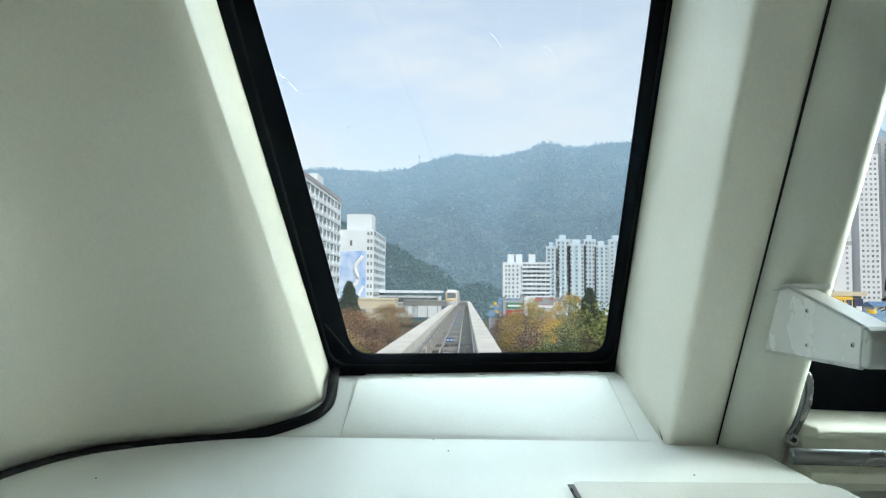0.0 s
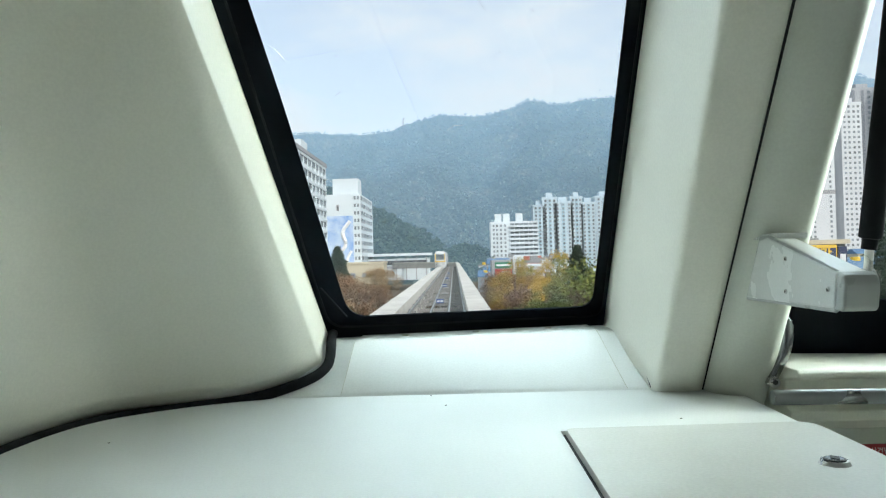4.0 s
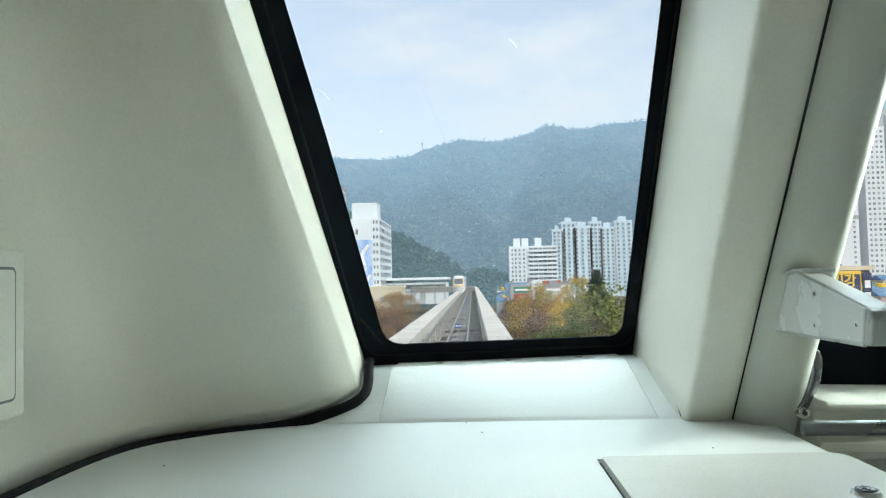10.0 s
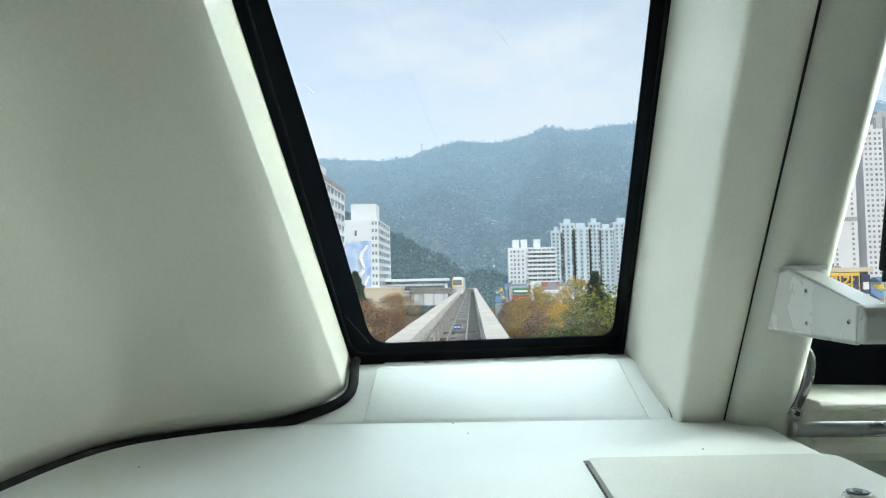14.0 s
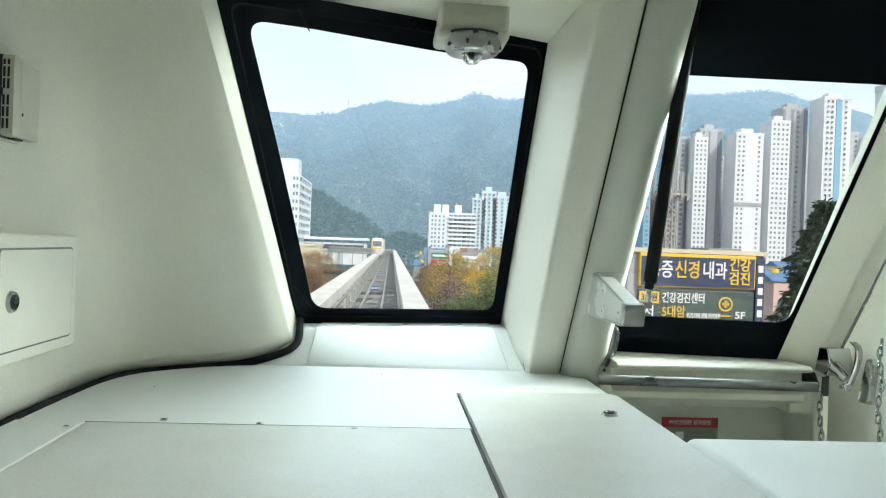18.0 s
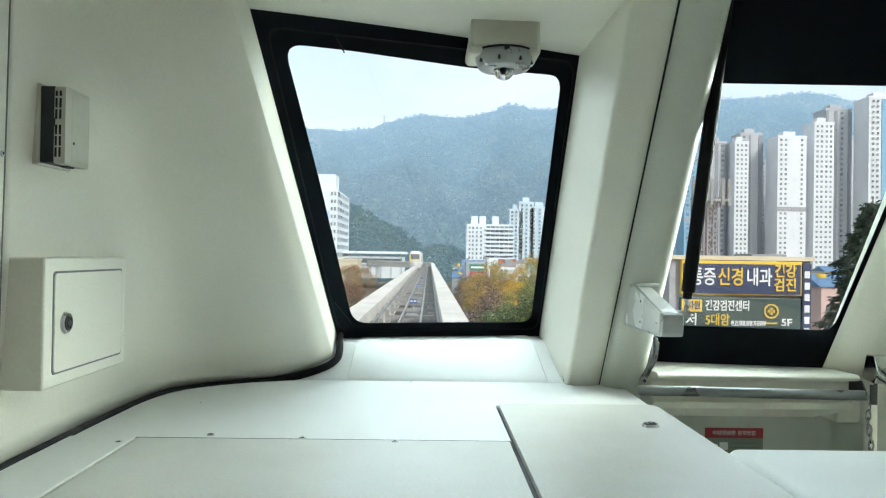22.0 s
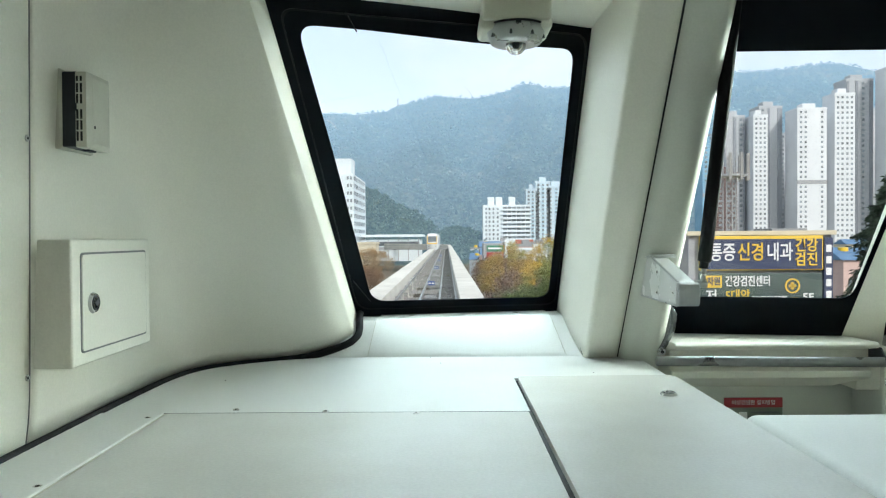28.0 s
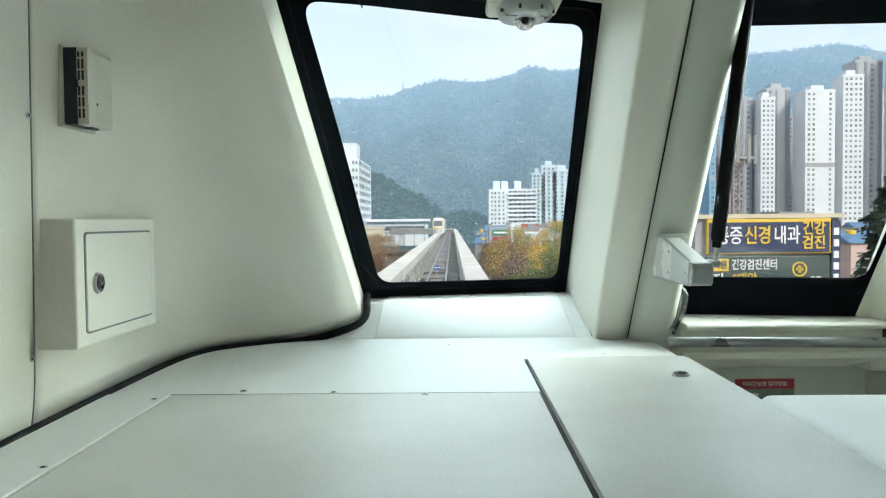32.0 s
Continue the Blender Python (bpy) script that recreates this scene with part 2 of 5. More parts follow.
def rounded(corners, r, seg=6):
    """A closed outline in 2D with rounded corners."""
    out, n = [], len(corners)
    for i in range(n):
        p, a, b = Vector(corners[i]), Vector(corners[i - 1]), Vector(corners[(i + 1) % n])
        u, w = (a - p).normalized(), (b - p).normalized()
        rr = r[i] if isinstance(r, (list, tuple)) else r
        s, e = p + u * rr, p + w * rr
        for k in range(seg + 1):
            t = k / seg
            out.append(s * (1 - t) ** 2 + p * 2 * t * (1 - t) + e * t ** 2)
    return out


def ring_plate(outer, inner, to3d, depth, normal):
    """A plate with a hole, both outlines given in 2D, laid on a plane by to3d."""
    dense = []
    for a, b in zip(inner, inner[1:] + inner[:1]):
        k = max(1, int((Vector(b) - Vector(a)).length / 0.03))
        dense += [Vector(a).lerp(Vector(b), i / k) for i in range(k)]
    inner = dense
    n = len(inner)
    c = sum((Vector(p) for p in inner), Vector((0, 0))) / n
    outs = []
    for p in inner:
        d = (Vector(p) - c).normalized()
        best = None
        for i in range(len(outer)):
            a, b = Vector(outer[i]), Vector(outer[(i + 1) % len(outer)])
            e = b - a
            den = d.x * e.y - d.y * e.x
            if abs(den) < 1e-9:
                continue
            t = ((a.x - c.x) * e.y - (a.y - c.y) * e.x) / den
            s = ((a.x - c.x) * d.y - (a.y - c.y) * d.x) / den
            if t > 0 and -1e-6 <= s <= 1 + 1e-6 and (best is None or t < best):
                best = t
        outs.append(c + d * best)
    for q in outer:
        k = min(range(n), key=lambda i: (outs[i] - Vector(q)).length)
        outs[k] = Vector(q)
    nv = Vector(normal)
    rows = [[to3d(p) for p in outs], [to3d(p) for p in inner]]
    rows += [[q + nv * depth for q in rows[1]], [q + nv * depth for q in rows[0]], rows[0]]
    return loft(rows, closed=True)


def disc_plate(outline, to3d, depth, normal):
    bm = bmesh.new()
    nv = Vector(normal)
    a = [bm.verts.new(to3d(p)) for p in outline]
    b = [bm.verts.new(to3d(p) + nv * depth) for p in outline]
    bm.faces.new(a)
    bm.faces.new(b[::-1])
    n = len(a)
    for i in range(n):
        bm.faces.new((a[i], b[i], b[(i + 1) % n], a[(i + 1) % n]))
    bmesh.ops.recalc_face_normals(bm, faces=bm.faces)
    return bm


def merge(*bms):
    """Joins pieces of one part."""
    out = bmesh.new()
    for b in bms:
        me = bpy.data.meshes.new("piece")
        b.to_mesh(me)
        b.free()
        out.from_mesh(me)
        bpy.data.meshes.remove(me)
    return out


def structure(name, bm, mat, label, category, smooth=False):
    return tagged(part(name, bm, mat, None, "", smooth), label, category, "", "structure")


# ---- cab: windscreen ----
def screen_y(x, z):
    return -0.169 + 0.2527 * (x - 0.235) - 0.6699 * (z - 1.412)


def on_screen(p, back=0.0):
    return Vector((p[0], screen_y(p[0], p[1]) + back, p[1]))


SCREEN_N = Vector((-0.2055, 0.8131, 0.5447))
hole = rounded([(-0.069, 1.696), (0.05, 1.694), (0.30, 1.682), (0.497, 1.682), (0.490, 1.119), (0.032, 1.120), (-0.022, 1.450)], [0.035, 0.03, 0.03, 0.03, 0.03, 0.035, 0.05])
outer = [(-0.19, 1.80), (0.60, 1.80), (0.60, 1.05), (-0.06, 1.05)]
windscreen = thing("window_1", (0.2, 0, 1.09), "slanted windscreen pane in a wide black border", "window", kind="structure")
windscreen.location = (0, 0, 0)
part("seal", ring_plate(rounded([(-0.100, 1.722), (0.525, 1.710), (0.512, 1.098), (-0.006, 1.101)], 0.03), rounded([(-0.096, 1.719), (0.521, 1.707), (0.509, 1.101), (-0.003, 1.104)], 0.03), lambda p: on_screen(p) - SCREEN_N * 0.0022, 0.003, SCREEN_N), RUBBER, windscreen, "thin rubber seal")
part("window_frame", ring_plate(outer, hole, on_screen, 0.003, SCREEN_N), FRIT, windscreen, "glossy black border")
for mark in (((0.025, 1.722), (0.044, 1.690)), ((-0.009, 1.176), (0.028, 1.122))):
    part("border_seam", tube([on_screen(p) - SCREEN_N * 0.0012 for p in mark], 0.0014, 6), RUBBER, windscreen)
pane = part("pane", disc_plate(rounded([(-0.10, 1.72), (0.53, 1.71), (0.52, 1.095), (-0.01, 1.095)], 0.03), lambda p: on_screen(p) + SCREEN_N * 0.0035, 0.006, SCREEN_N), GLASS, windscreen)
pane.visible_shadow = False
SCRATCH = glass_mat("scratched_glass", (1, 1, 1), 0.9)
for mark in (
    ((-0.032, 1.529), (-0.021, 1.523), (-0.012, 1.512)),
    ((0.261, 1.600), (0.271, 1.593), (0.280, 1.582)),
    ((0.349, 1.587), (0.354, 1.583)),
    ((0.219, 1.423), (0.229, 1.430), (0.245, 1.431)),
    ((0.025, 1.351), (0.033, 1.346)),
    ((0.060, 1.520), (0.062, 1.517)),
    ((0.112, 1.497), (0.114, 1.496)),
    ((0.466, 1.486), (0.468, 1.484)),
    ((0.300, 1.532), (0.304, 1.530)),
    ((0.337, 1.410), (0.340, 1.409)),
    ((0.053, 1.468), (0.061, 1.473)),
    ((0.255, 1.616), (0.259, 1.613)),
):
    part("scratch", tube([on_screen(p) + SCREEN_N * 0.0034 for p in mark], 0.00032, 5), SCRATCH, windscreen, "fine pale scratch in the glass")

# ---- cab: desk, ledge and ledge trims ----
def gasket_line():
    return soften([(0.000, 0.012, 1.092), (0.001, -0.035, 1.088), (0.006, -0.074, 1.072), (0.007, -0.090, 1.056), (0.004, -0.103, 1.044), (-0.008, -0.117, 1.033), (-0.026, -0.127, 1.025), (-0.057, -0.138, 1.015), (-0.095, -0.149, 1.005), (-0.133, -0.160, 1.000), (-0.179, -0.181, 0.998),
                   (-0.223, -0.210, 0.998), (-0.25, -0.229, 0.998), (-0.31, -0.288, 0.998), (-0.338, -0.39, 0.998), (-0.343, -0.55, 0.998), (-0.345, -0.68, 0.998), (-0.345, -1.9, 0.998)], 2)


desk = thing("driver_desk", (0.2, -0.6, 0), "white moulded desk with screwed panels and a locked lid", "desk")
desk.location = (0, 0, 0)
part("desktop", merge(box(-0.40, 0.352, -0.69, -0.414, 0.955, 1.0), box(-0.40, 0.660, -0.4141, 0.06, 0.955, 1.0)), DESK, desk)


def ledge_skin(x0, x1, lift, prof, skew):
    rows = []
    for f, h in prof:
        row = []
        for k in range(15):
            x = x0 + (x1 - x0) * k / 14
            y0, y1 = -0.146, screen_y(x, 1.087) - 0.040
            xx = x + skew * (1 - f) * (1 if x > 0.25 else -1) * max(0, abs(k - 7) / 7)
            row.append((xx, y0 + (y1 - y0) * f, 1.0 + h * lift))
        rows.append(row)
    return loft(rows)


RISE = [(-0.02, -0.004), (0.0, 0.001), (0.04, 0.004), (0.50, 0.045), (0.80, 0.0725), (0.86, 0.0758), (0.92, 0.0772), (1.55, 0.0820)]
part("ledge", ledge_skin(-0.13, 0.585, 1.0, RISE, 0.0), DESK, desk, smooth=True)
part("ledge_cover", ledge_skin(0.047, 0.484, 1.0, [(f, h + (0.0030 if f > 0.01 else -0.001)) for f, h in RISE], 0.014), DESK, desk, smooth=True)
for side, x0 in ((-1, 0.047), (1, 0.484)):
    line = [(x0 + side * 0.014 * (1 - f), -0.150 + (screen_y(x0, 1.087) + 0.110) * f, 1.0028 + h) for f, h in RISE[1:-1]]
    part("cover_joint", tube(line, 0.0005, 6), PLASTIC, desk)
for x in (0.13, 0.26, 0.40):
    sx = part("ledge_clip", box(x - 0.006, x + 0.006, screen_y(x, 1.087) - 0.026, screen_y(x, 1.087) - 0.020, 1.0785, 1.0835, 0.001), PLASTIC, desk)
part("edge_joint", tube(soften([(0.5235, 0.115, 1.0895), (0.527, 0.02, 1.088), (0.529, -0.068, 1.076), (0.533, -0.110, 1.040), (0.536, -0.150, 1.004)], 1), 0.0014, 6), GAP, desk)
for x, y in ((0.180, -0.156), (0.205, -0.235), (0.52, -0.36), (-0.22, -0.42)):
    part("pin_mark", rod((x, y, 0.999), (x, y, 1.0006), 0.0014, 8), GAP, desk)

part("rear_panel", box(-0.232, 0.350, -1.9, -0.694, 0.955, 1.0005, 0.002), PANEL, desk, "slightly yellowed laminate panel")
part("panel_joint", box(-0.345, 0.3515, -0.6932, -0.6908, 0.97, 1.0001), GREYINK, desk)
part("strip_joint", box(-0.2350, -0.2330, -1.9, -0.694, 0.97, 1.0001), PLASTIC, desk)
part("side_strip", box(-0.40, -0.236, -1.9, -0.694, 0.955, 1.002, 0.002), DESK, desk)
lid = part("lid", disc_plate(rounded([(0.358, -0.418), (0.668, -0.410), (0.668, -1.9), (0.358, -1.9)], [0.012, 0.03, 0.01, 0.01]), lambda p: Vector((p[0], p[1], 0.985)), 0.0195, (0, 0, 1)), PANEL, desk, "white lid with a cam lock")
part("desk_edge", box(0.352, 0.664, -1.9, -0.4145, 0.955, 0.9925, 0.003), DESK, desk)
part("joint", box(0.3515, 0.3580, -1.9, -0.4140, 0.95, 0.9952), GAP, desk)
part("desk_front", box(-0.40, 0.660, -1.9, -1.86, 0.02, 0.955), DESK, desk)
part("desk_side", box(0.640, 0.6585, -1.86, -0.1, 0.02, 0.955), DESK, desk)


def screw(x, y, z, parent, axis=(0, 0, 1), r=0.0055):
    a = Vector((x, y, z))
    d = Vector(axis)
    s = part("screw", rod(a - d * 0.004, a + d * 0.0012, r, 14, bevel=0.0006), STEEL, parent, smooth=False)
    part("slot", rod(a + d * 0.0005, a + d * 0.0016, r * 0.45, 6), GAP, s)
    return s


for p in ((-0.246, -1.046), (-0.250, -0.728), (-0.126, -0.675), (0.023, -0.690), (0.169, -0.704)):
    screw(p[0], p[1], 1.001, desk)


def cam_lock(at, m, parent):
    """A round key lock: collar, barrel, key slot."""
    e = part("lock", rod((0, 0, 0), (0, 0, 0.004), 0.0155, 28, 0.0135), STEEL, parent, "round chromed key lock")
    e.matrix_local = m
    part("barrel", rod((0, 0, 0.002), (0, 0, 0.0055), 0.0115, 24, 0.0105), DARKPLASTIC, e)
    part("recess", rod((0, 0, 0.004), (0, 0, 0.0060), 0.0085, 20), CHROME, e)
    part("keyway", merge(rod((0, 0, 0.004), (0, 0, 0.0066), 0.0045, 14), box(-0.0012, 0.0012, -0.0070, 0.0070, 0.004, 0.0068)), DARKPLASTIC, e)
    return e


cam_lock(None, Matrix.Translation((0.603, -0.596, 1.0045)), desk)

gasket = tagged(part("rubber_gasket", tube(gasket_line(), 0.0088, 10), RUBBER, None, smooth=True), "black rubber gasket between side lining and desk", "gasket", "", "structure")

# ---- cab: side lining beside the desk ----
def sharpen(pts, at, f=0.12):
    """Extra points close to the corner with index at, so that rounding stays tight there."""
    p = [Vector(q) for q in pts]
    return p[:at] + [p[at].lerp(p[at - 1], f), p[at], p[at].lerp(p[at + 1], f)] + p[at + 1:]


base = [(-0.008, 0.004, 1.088), (-0.004, -0.090, 1.042), (-0.034, -0.120, 1.026), (-0.062, -0.132, 1.016), (-0.100, -0.142, 1.005), (-0.15, -0.162, 1.0), (-0.22, -0.203, 1.0), (-0.312, -0.283, 1.0), (-0.342, -0.39, 1.0), (-0.347, -0.55, 1.0), (-0.349, -0.876, 1.0)]
crown = [(-0.127, -0.478, 1.765), (-0.124, -0.690, 1.765), (-0.136, -0.699, 1.765), (-0.153, -0.710, 1.765), (-0.178, -0.726, 1.765), (-0.205, -0.743, 1.765), (-0.230, -0.760, 1.765), (-0.265, -0.785, 1.765), (-0.294, -0.815, 1.765), (-0.310, -0.848, 1.765), (-0.318, -0.913, 1.765)]
low, high = soften(sharpen(base, 1, 0.2), 2), soften(sharpen(crown, 1, 0.1), 2)


def lining_column(a, b, weight, n=24):
    """One upright line of the lining: bulging a little, tucked in above the desk."""
    out = []
    for k in range(n + 1):
        s = k / n
        p = a.lerp(b, s)
        tuck = 0.008 * max(0, 1 - s / 0.10) ** 2 * weight
        swell = 0.001 * math.sin(math.pi * s) * weight
        out.append(Vector((p.x - tuck + swell, p.y + tuck * 0.6, p.z)))
    return out


cols = [lining_column(a, b, min(1, max(0, (i - 6) / 14))) for i, (a, b) in enumerate(zip(low, high))]
structure("wall_west", solid(loft(cols), 0.006), LINING, "cream white moulded side lining with a soft corner", "wall", True)
last = cols[-1]
rear = [[p + Vector((0, -0.0050, 0)) for p in last], [Vector((p.x - 0.004, -1.3, p.z)) for p in last], [Vector((p.x - 0.006, -1.95, p.z + (0.25 if p.z > 1.7 else 0))) for p in last]]
structure("wall_west_rear", solid(loft(rear), 0.006), LINING, "cream white flat lining panel with screws", "wall", True)
structure("lining_joint", tube([p + Vector((-0.0008, -0.0022, 0)) for p in last], 0.0013, 8), GREYINK, "dark joint between lining panels", "joint")
rear_lining = bpy.data.objects["wall_west_rear"]
for k in (3, 13, 22):
    screw(last[k].x + 0.0005, last[k].y - 0.010, last[k].z, rear_lining, (1, 0, 0), 0.0045)

# ---- cab: pillar between the windows, and the door post ----
pb = [(0.522, 0.135, 1.06), (0.528, -0.02, 1.03), (0.543, -0.158, 0.99), (0.575, -0.160, 0.99), (0.613, -0.158, 0.99), (0.615, -0.10, 0.99)]
pt = [(0.5365, -0.318, 1.765), (0.546, -0.46, 1.765), (0.560, -0.632, 1.765), (0.597, -0.642, 1.765), (0.633, -0.650, 1.765), (0.635, -0.57, 1.765)]


def leaning(bottom, top, times, n=16):
    a, b = soften(bottom, times), soften(top, times)
    return [[p.lerp(q, k / n) for p, q in zip(a, b)] for k in range(n + 1)]


structure("pillar", solid(loft(leaning(sharpen(pb, 2, 0.16), sharpen(pt, 2, 0.16), 2)), -0.006), LINING, "white moulded pillar between the two windows", "pillar", True)
qb = [(0.619, -0.09, 0.97), (0.620, -0.160, 0.97), (0.640, -0.190, 0.97), (0.690, -0.196, 0.97), (0.706, -0.150, 0.97), (0.712, -0.03, 0.97)]
qt = [(0.638, -0.57, 1.79), (0.640, -0.655, 1.79), (0.662, -0.682, 1.79), (0.708, -0.690, 1.79), (0.722, -0.64, 1.79), (0.728, -0.50, 1.79)]
# post shares the darkened lining, its shade held in the colour
structure("door_post", solid(loft(leaning(qb, qt, 2)), -0.006), DOORSHADED, "grey white rounded post at the emergency door", "post", True)
structure("pillar_joint", tube([(0.6165, -0.150, 0.985), (0.6365, -0.6455, 1.775)], 0.0042, 8), GAP, "dark rubber joint beside the pillar", "joint")

# ---- cab: ceiling ----
def ceiling_z(x, y):
    front = 1.748 - 0.041 * (x + 0.126)
    f = min(1, max(0, (-0.30 - y) / 0.35))
    z = front * (1 - f) + 1.745 * f
    if y < -0.90:
        z += (-0.90 - y) * 0.62
    return z


rows = []
xs = [-0.36 + 1.085 * k / 24 for k in range(25)]
for y in [0, 0.12, 0.35, 0.6, 0.8, 0.95, 1.0]:
    rows.append([(x, (screen_y(x, 1.74) + 0.012) * (1 - y) - 0.895 * y, ceiling_z(x, (screen_y(x, 1.74) + 0.012) * (1 - y) - 0.895 * y)) for x in xs])
for y in [-0.905, -0.92, -1.0, -1.2, -1.35]:
    rows.append([(x, y, ceiling_z(x, y)) for x in xs])
structure("ceiling", solid(loft(rows), 0.008), LINING, "white moulded cab ceiling bending up to the rear", "ceiling", True)
rows = []
for k, y in enumerate([-0.845, -0.86, -0.88, -0.895, -0.905, -0.92, -1.0, -1.1, -1.2]):
    inset = 0.035 if k == 0 else 0.012 if k == 1 else 0.0
    rows.append([(-0.095 + inset + (0.742 - 2 * inset) * j / 12, y, ceiling_z(0.2, y) - 0.0035) for j in range(13)])
hatch = part("ceiling_hatch", solid(loft(rows), 0.003), LINING, None, smooth=True)
def at_height(col, z):
    for a, b in zip(col, col[1:]):
        if a.z <= z <= b.z:
            return a.lerp(b, (z - a.z) / (b.z - a.z))
    return col[-1]


# grey bead draws the shadow gap where lining meets ceiling
structure("cove_joint", tube([at_height(c, ceiling_z(c[-1].x, c[-1].y) - 0.001) + Vector((0.001, -0.001, 0)) for c in cols[4:]], 0.0017, 8), GREYINK, "grey line drawn as shadow gap between side lining and ceiling", "joint")
pillar_cols = list(zip(*leaning(sharpen(pb, 2, 0.16), sharpen(pt, 2, 0.16), 2)))
structure("cove_joint_pillar", tube([at_height(c, ceiling_z(c[-1].x, c[-1].y) - 0.001) + Vector((0, -0.001, 0)) for c in pillar_cols], 0.0032, 8), GREYINK, "grey joint between pillar and ceiling", "joint")
edge = [(-0.095, y) for y in (-1.2, -1.1, -1.0, -0.92, -0.905, -0.895, -0.88)] + [(-0.083, -0.86), (-0.060, -0.845), (0.1, -0.845), (0.3, -0.845), (0.5, -0.845), (0.612, -0.845), (0.635, -0.86)] + [(0.647, y) for y in (-0.88, -0.895, -0.905, -0.92, -1.0, -1.1, -1.2)]
structure("hatch_joint", tube([(x, y, ceiling_z(0.2, y) - 0.0045) for x, y in edge], 0.0016, 6), GREYINK, "grey joint round the ceiling hatch", "joint")
tagged(hatch, "white access hatch with rounded corners in the ceiling", "hatch", "", "structure")

# ---- cab: emergency door with its window ----
def profile(pts, x0, x1):
    """A side profile in (y, z), given width along x."""
    bm = bmesh.new()
    a, b = [bm.verts.new((x0, y, z)) for y, z in pts], [bm.verts.new((x1, y, z)) for y, z in pts]
    bm.faces.new(a)
    bm.faces.new(b[::-1])
    for i in range(len(pts)):
        j = (i + 1) % len(pts)
        bm.faces.new((a[i], b[i], b[j], a[j]))
    bmesh.ops.recalc_face_normals(bm, faces=bm.faces)
    bmesh.ops.bevel(bm, geom=bm.edges[:], offset=0.0025, segments=2, affect="EDGES", profile=0.5)
    return bm


def door_y(x, z):
    return -0.443 - 0.2241 * (x - 0.775) - 0.6234 * (z - 1.633)


def on_door(p):
    return Vector((p[0], door_y(p[0], p[1]), p[1]))


DOOR_N = Vector((0.18685, 0.83365, 0.51972))
emergency = thing("door_1", (0, 0, 0), "white emergency door with black bordered slanted window", "door", kind="structure")
dhole = rounded([(0.735, 1.636), (1.150, 1.618), (1.130, 1.136), (0.735, 1.136)], [0.01, 0.025, 0.03, 0.01])
part("window_frame", ring_plate([(0.64, 2.25), (1.30, 2.25), (1.16, 1.043), (0.64, 1.040)], dhole, on_door, 0.003, DOOR_N), FRIT, emergency, "glossy black border")
dp = part("pane", disc_plate(rounded([(0.70, 1.66), (1.17, 1.65), (1.15, 1.10), (0.70, 1.10)], 0.02), lambda p: on_door(p) + DOOR_N * 0.0035, 0.006, DOOR_N), GLASS, emergency)
dp.visible_shadow = False
part("sill", profile([(0.04, 1.040), (-0.277, 1.0475), (-0.285, 1.042), (-0.282, 1.035), (-0.238, 1.027), (-0.233, 0.990), (-0.258, 0.982), (-0.252, 0.966), (-0.088, 0.915), (0.04, 0.915)], 0.712, 1.152), LINING, emergency)
part("sill_end", profile([(0.04, 1.040), (-0.188, 1.040), (-0.196, 1.030), (-0.190, 0.925), (0.04, 0.925)], 1.1525, 1.216), LINING, emergency)
part("lower_panel", box(0.69, 1.30, -0.077, -0.03, 0.25, 0.930, 0.004), DOORSHADED, emergency)
part("grab_rail", rod((0.664, -0.305, 1.0138), (1.147, -0.305, 1.0085), 0.0108, 24, bevel=0.003), ALUMIN, emergency, "grey aluminium rail", smooth=True)
part("rail_end", rod((1.146, -0.305, 1.0085), (1.152, -0.305, 1.0085), 0.0114, 20, bevel=0.002), CHROME, emergency)
# dark plate in place of the shaded recess at the pocket's end
part("pocket_end", profile([(-0.308, 0.998), (-0.300, 1.018), (-0.284, 1.037), (-0.236, 1.030), (-0.236, 0.990)], 1.1525, 1.157), DARKPLASTIC, emergency)
jb = [(1.138, -0.12, 1.02), (1.141, -0.146, 1.02), (1.192, -0.200, 1.02), (1.222, -0.214, 1.02)]
jt = [(1.168, -0.665, 1.92), (1.171, -0.707, 1.92), (1.218, -0.781, 1.92), (1.243, -0.811, 1.92)]
part("door_jamb", solid(loft(leaning(sharpen(jb, 2, 0.2), sharpen(jt, 2, 0.2), 2)), -0.006), LINING, emergency, smooth=True)
part("jamb_foot", box(1.206, 1.260, -0.205, -0.04, 0.25, 1.025, 0.004), DOORSHADED, emergency)
part("jamb_joint", loft([[(1.218, -0.208, 0.97), (1.236, -0.208, 0.97)], [(1.218, -0.208, 1.02), (1.236, -0.208, 1.02)], [(1.240, -0.800, 1.92), (1.254, -0.800, 1.92)]]), GAP, emergency)
east = [[Vector((1.230, -0.218, 0.3)), Vector((1.245, -0.60, 0.3)), Vector((1.30, -1.95, 0.3))], [Vector((1.230, -0.218, 1.02)), Vector((1.245, -0.60, 1.02)), Vector((1.30, -1.95, 1.02))], [Vector((1.249, -0.817, 1.92)), Vector((1.26, -1.1, 1.92)), Vector((1.30, -1.95, 2.2))]]
structure("wall_east", solid(loft(east), 0.02), LINING, "cream white lining panel beside the emergency door", "wall")

# ---- cab: cabinet unit beside the desk ----
unit = thing("side_cabinet", (0.9, -1.2, 0), "white cabinet with rounded top edges beside the desk", "cabinet")
unit.location = (0, 0, 0)
part("cabinet_top", box(0.677, 1.235, -1.9, -0.722, 0.92, 1.003, 0.020, 5), DESK, unit, smooth=True)
part("cabinet_body", box(0.684, 1.23, -1.89, -0.745, 0.02, 0.93), LINING, unit)

